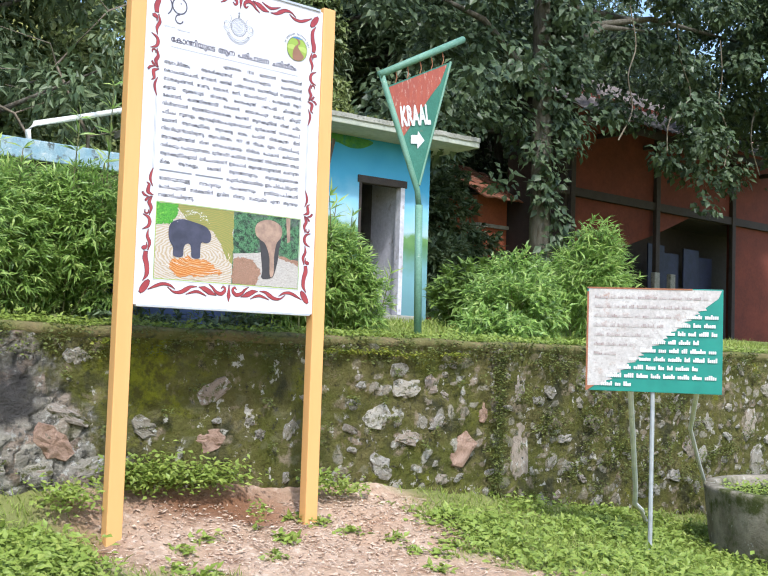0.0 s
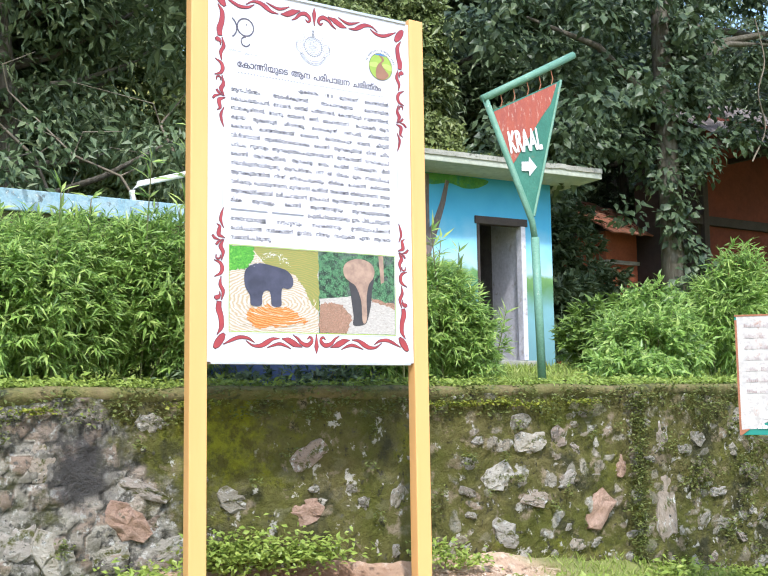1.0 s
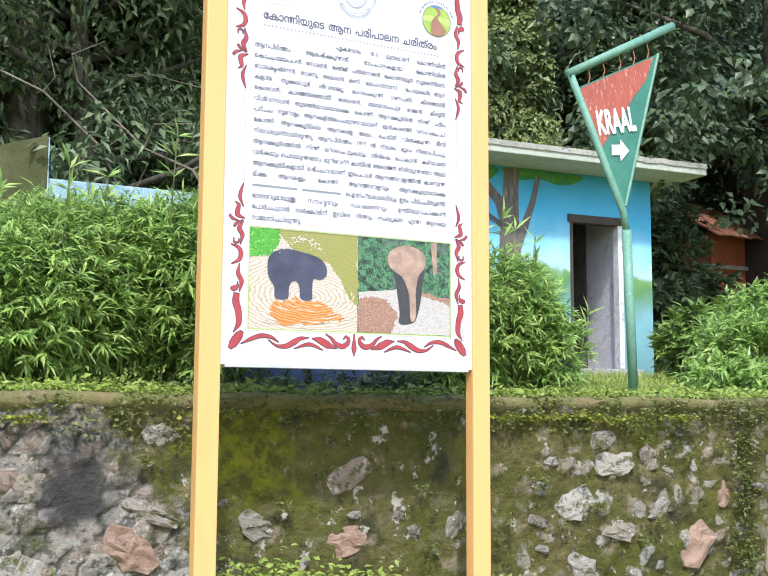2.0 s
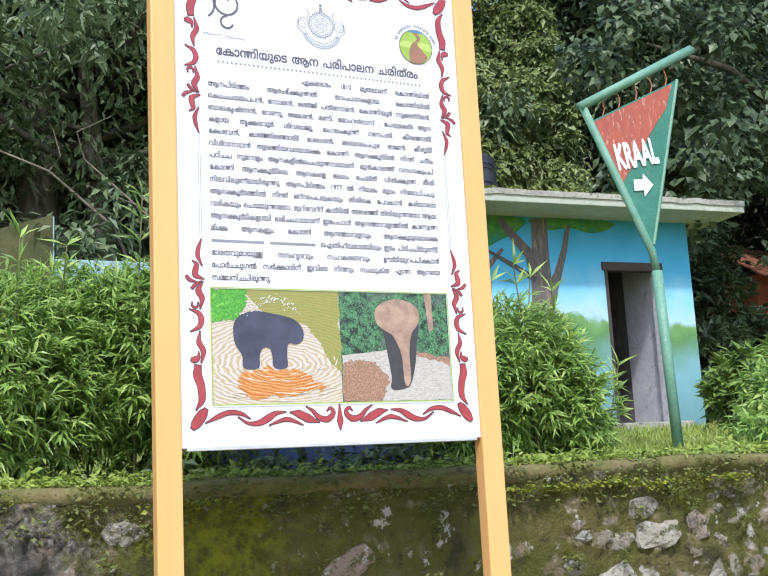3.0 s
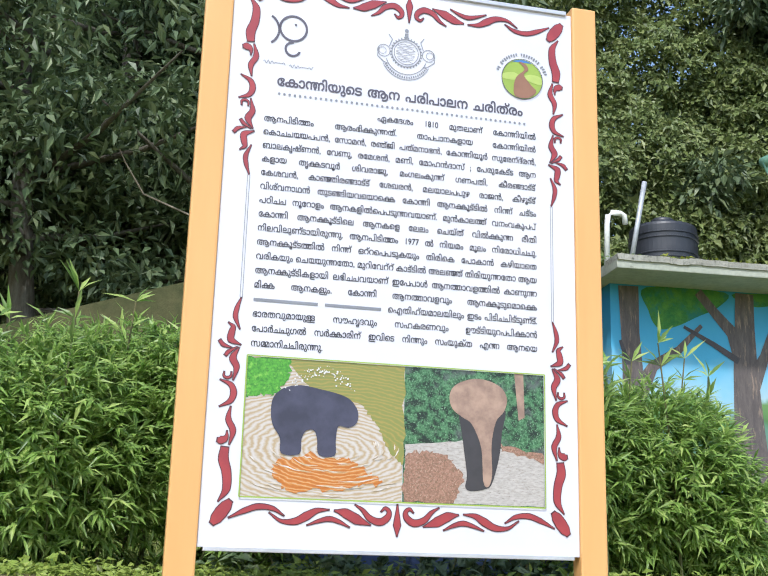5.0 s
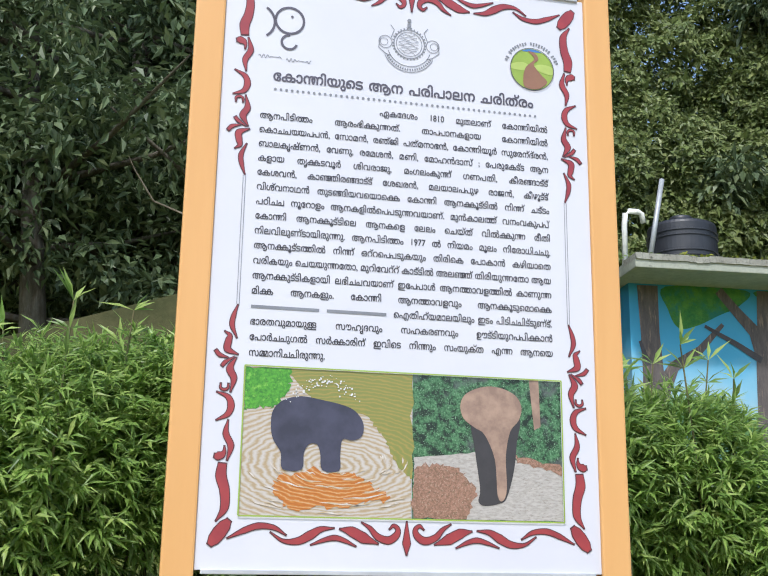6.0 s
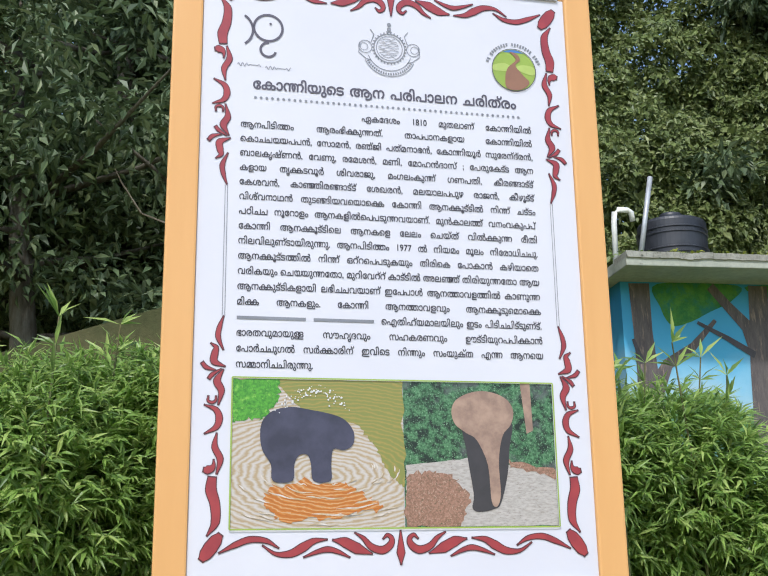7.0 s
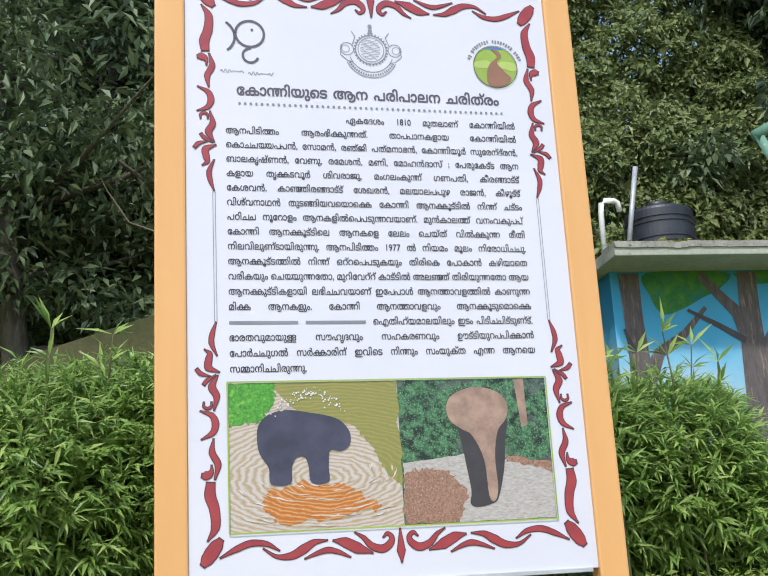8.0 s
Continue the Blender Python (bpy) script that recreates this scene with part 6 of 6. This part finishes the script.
weed_mat("wall_foot_weeds", "leafy green weeds at the foot of the wall between the posts",
         [(-0.30, 0.26, 0.30, 0.30, 0.10, 0.11, 1100), (0.08, 0.26, 0.27, 0.28, 0.09, 0.09, 700), (0.85, 0.22, 0.20, 0.16, 0.1, 0.08, 260), (1.05, 0.2, 0.15, 0.2, 0.1, 0.05, 200), (-0.78, 0.2, 0.22, 0.2, 0.14, 0.09, 400), (0.22, -0.05, 0.08, 0.06, 0.05, 0.10, 60)], 21)
low = np.random.default_rng(22)
weed_mat("ground_weeds", "creeping green weeds in the grass", [(x, y, float(ground_z(x, y)) + 0.02, 0.30, 0.24, 0.06, 300) for x, y in zip(low.uniform(1.3, 4.8, 80), low.uniform(-1.6, 0.3, 80))]
         + [(x, y, float(ground_z(x, y)) + 0.02, 0.2, 0.2, 0.08, 260) for x, y in zip(low.uniform(-2.2, -0.95, 46), low.uniform(-1.2, 0.25, 46))]
         + [(x, y, float(ground_z(x, y)) + 0.01, 0.08, 0.07, 0.03, 40) for x, y in zip(low.uniform(-0.6, 1.4, 16), low.uniform(-1.0, 0.1, 16))], 24, 0.046)
weed_mat("terrace_weeds", "leafy weeds along the wall top", [(x, y, 1.11, 0.3, 0.12, 0.05, 220) for x, y in zip(low.uniform(-1.6, 6.5, 40), low.uniform(0.5, 0.95, 40))], 25, 0.04)
weed_mat("coping_tufts", "short weeds growing over the wall top", [(x, 0.42 + 0.06 * low.random(), 1.12, 0.16, 0.05, 0.03, 70) for x in np.arange(-1.8, 6.6, 0.13)], 34, 0.032, "weed", 0.45)
weed_mat("moss_tufts", "yellow-green moss tufts on the wall coping", [(x, 0.335, z, 0.16, 0.012, 0.018, 130) for x, z in ((1.15, 1.0), (1.4, 1.01), (1.65, 0.99), (0.95, 1.0), (-0.5, 1.02), (-1.3, 1.0), (2.1, 1.0))], 26, 0.02, "yellow_weed", 0.8)
weed_mat("wall_creeper", "small creepers clinging to the stone wall", [(2.55, 0.33, z, 0.10, 0.012, 0.10, 170) for z in (0.1, 0.25, 0.4, 0.55, 0.7, 0.85, 1.0)]
         + [(x, 0.33, z, 0.14, 0.012, 0.08, 60) for x, z in zip(low.uniform(2.8, 5.5, 30), low.uniform(0.1, 1.0, 30))]
         + [(x, 0.33, z, 0.05, 0.012, 0.04, 26) for x, z in zip(low.uniform(-1.5, 2.5, 26), low.uniform(0.3, 1.0, 26))]
         + [(x, 0.33, z, 0.16, 0.014, 0.10, 90) for x, z in zip(low.uniform(3.0, 6.4, 34), low.uniform(-0.1, 1.0, 34))]
         + [(x, 0.338, 0.965 + 0.06 * (i % 3), 0.16, 0.012, 0.04, 75) for i, x in enumerate(np.linspace(-1.8, 6.0, 60))], 27, 0.022, "wall_leaf", 0.6)
weed_mat("ring_weeds", "small weeds on the soil inside the concrete ring", [(4.71 + 0.62 * math.cos(a), -1.12 + 0.62 * math.sin(a), 0.04, 0.3, 0.3, 0.03, 130) for a in np.arange(0, 6.2, 0.45)], 35, 0.035)
weed_mat("roof_weeds", "yellow-green weeds growing on the hut roof slab", [(x, 8.15, 4.72, 0.3, 0.2, 0.05, 240) for x in np.linspace(5.4, 8.4, 12)], 28, 0.06, "yellow_weed", 0.5)
weed_mat("roof_litter", "green weeds by the pipes on the hut roof", [(x, 8.2, 4.71, 0.25, 0.15, 0.05, 120) for x in np.linspace(4.8, 9.5, 9)], 29, 0.07, "shrub", 0.5)


def litter():
    g = np.random.default_rng(33)
    n = 5200
    x, y = g.normal(0.4, 0.9, n), -np.abs(g.normal(0, 0.7, n)) + 0.25
    k = (turf_share(x, y) < 0.5) & (y < 0.3)
    x, y = x[k], y[k]
    n = len(x)
    P = np.stack([x, y, ground_z(x, y) + 0.006], 1)
    W = unit(g.normal(0, 1, (n, 3)) * [1, 1, 0.15])
    U = unit(g.normal(0, 0.25, (n, 3)) + [0, 0, 1])
    v, f = leaves(P, W, U, 0.036 * (0.3 + 1.5 * g.random(n) ** 3), 0.013 * (0.5 + g.random(n)), 0.3, 0.0)
    tagged(raw("wood_chips", v, f, M["chip"]), "scattered wood chips and dry leaves on the soil", "litter", kind="stuff")


litter()


def bare_branch(foot, pts, seed):
    """A dry pale branch with side twigs."""
    g = np.random.default_rng(seed)
    t = thing("bare_branch", foot, "dry pale branch in front of the dark trees", "branch")
    p = [Vector(foot)] + [Vector(foot) + Vector(q) for q in pts]
    part("limb", tube(p, 0.03, 6, taper=list(np.linspace(1, 0.3, len(p)))), M["twig"], t, smooth=True)
    for k in range(5):
        a = p[1 + k % (len(p) - 1)]
        part("side_twig", tube([a, a + Vector((g.normal() * 0.3, -0.1, 0.15 + 0.2 * g.random())), a + Vector((g.normal() * 0.6, -0.15, 0.3 + 0.3 * g.random()))], 0.012, 5, taper=[1, 0.7, 0.3]), M["twig"], t)


bare_branch((0.9, 8.2, 1.4), [(0.1, 0, 1.9), (-0.2, 0, 2.6), (-0.9, 0, 3.2), (-1.8, -0.1, 3.5)], 1)
bare_branch((2.4, 8.3, 1.4), [(-0.1, 0, 1.8), (-0.6, 0, 2.5), (-1.2, 0, 2.7), (-2.0, 0, 3.4)], 2)
bare_branch((2.9, 8.5, 1.4), [(0.0, 0, 2.4), (-0.5, 0, 3.3), (0.2, 0, 4.2), (0.9, 0, 4.6)], 3)


# ---- stones of the wall ----
def stone_meshes(count, material, seed):
    """Broken, angular stone faces, sunk into the mortar at their edges."""
    out = []
    g = np.random.default_rng(seed)
    for _ in range(count):
        k = 13
        ang = np.sort((np.arange(k) + g.uniform(-0.4, 0.4, k)) / k * math.tau)
        r = g.uniform(0.74, 1.1, k) * (1 + 0.22 * np.cos(2 * ang + g.uniform(0, 6)))
        tilt = g.normal(0, 0.22, 2)

        def face(scale, depth, rough):
            return [(r[i] * scale * math.cos(ang[i]), depth + tilt[0] * r[i] * scale * math.cos(ang[i]) + tilt[1] * r[i] * scale * math.sin(ang[i]) + g.uniform(-rough, rough), r[i] * scale * math.sin(ang[i])) for i in range(k)]

        v = face(1.0, 0.45, 0.1) + face(0.93, -0.05, 0.2) + face(0.55, -0.22, 0.2) + [(g.uniform(-0.1, 0.1), -0.24, g.uniform(-0.1, 0.1))]
        f = []
        for a in (0, k):
            f += [[a + i, a + (i + 1) % k, a + k + (i + 1) % k, a + k + i] for i in range(k)]
        f += [[2 * k + i, 2 * k + (i + 1) % k, 3 * k] for i in range(k)]
        me = bpy.data.meshes.new("stone")
        me.from_pydata(v, [], f)
        me.update()
        bm = bmesh.new()
        bm.from_mesh(me)
        bmesh.ops.recalc_face_normals(bm, faces=bm.faces[:])
        bm.to_mesh(me)
        bm.free()
        me.materials.append(material)
        out.append(me)
    return out


def lay_stones():
    g = np.random.default_rng(91)
    grey = stone_meshes(18, M["stone"], 92)
    redd = stone_meshes(4, M["stone_red"], 94)
    placed = []

    def put(me, x, z, rx, rz, turn=0.0):
        placed.append((x, z, max(rx, rz)))
        ob = new("stone", me)
        ob.parent = stone_wall
        ob.matrix_basis = Matrix.LocRotScale((x, WALL_Y + wall_relief(x, z) - 0.003, z), Euler((0, turn, 0)), (rx, 0.045, rz))

    for k, (x, z, rx, rz, turn) in enumerate(((0.16, 0.46, 0.13, 0.075, 0.25), (2.42, 0.59, 0.055, 0.085, 0.3), (2.21, 0.33, 0.13, 0.13, 0.8), (-0.82, 0.47, 0.12, 0.10, 0.4))):
        put(redd[k], x, z, rx, rz, turn)
    for k, (x, z, rx, rz) in enumerate(((0.17, 0.75, 0.11, 0.085), (-0.27, 0.54, 0.11, 0.06), (1.60, 0.885, 0.075, 0.07), (1.67, 0.765, 0.14, 0.085), (1.92, 0.79, 0.065, 0.085),
                                         (1.41, 0.57, 0.12, 0.10), (1.97, 0.53, 0.10, 0.05), (1.70, 0.43, 0.14, 0.06), (2.84, 0.32, 0.13, 0.24), (3.37, 0.17, 0.10, 0.05), (2.79, 0.76, 0.09, 0.10),
                                         (1.46, 0.24, 0.13, 0.08), (0.72, 0.50, 0.05, 0.09), (0.50, 0.48, 0.035, 0.05), (0.20, 0.57, 0.04, 0.03), (0.42, 0.56, 0.03, 0.035), (0.82, 0.70, 0.045, 0.03),
                                         (-0.62, 0.33, 0.16, 0.085), (-0.92, 0.34, 0.12, 0.08), (-1.15, 0.36, 0.12, 0.11), (-0.68, 0.45, 0.05, 0.06), (-1.35, 0.42, 0.15, 0.12), (-0.74, 0.62, 0.14, 0.05))):
        put(grey[k % 18], x, z, rx, rz, g.uniform(-0.4, 0.4))
    tries = 0
    while len(placed) < 140 and tries < 9000:
        tries += 1
        x = g.uniform(-2.2, 6.4)
        z = g.uniform(-0.2, 0.95)
        if z < wall_foot(x) - 0.02:
            continue
        left = x < -0.55 - 0.5 * (z - 0.35)
        mid = -0.6 < x < 1.1
        if (mid and g.random() < 0.9) or (left and z > 0.5 and g.random() < 0.8):
            continue
        r = 0.025 + 0.10 * g.random() ** 2.5 if not mid else g.uniform(0.015, 0.04)
        if any((x - a) ** 2 + (z - b) ** 2 < (1.15 * (r + c)) ** 2 for a, b, c in placed):
            continue
        put(grey[int(g.integers(18))], x, z, r * g.uniform(0.8, 1.6), r * g.uniform(0.6, 1.2), g.uniform(-0.7, 0.7))


lay_stones()
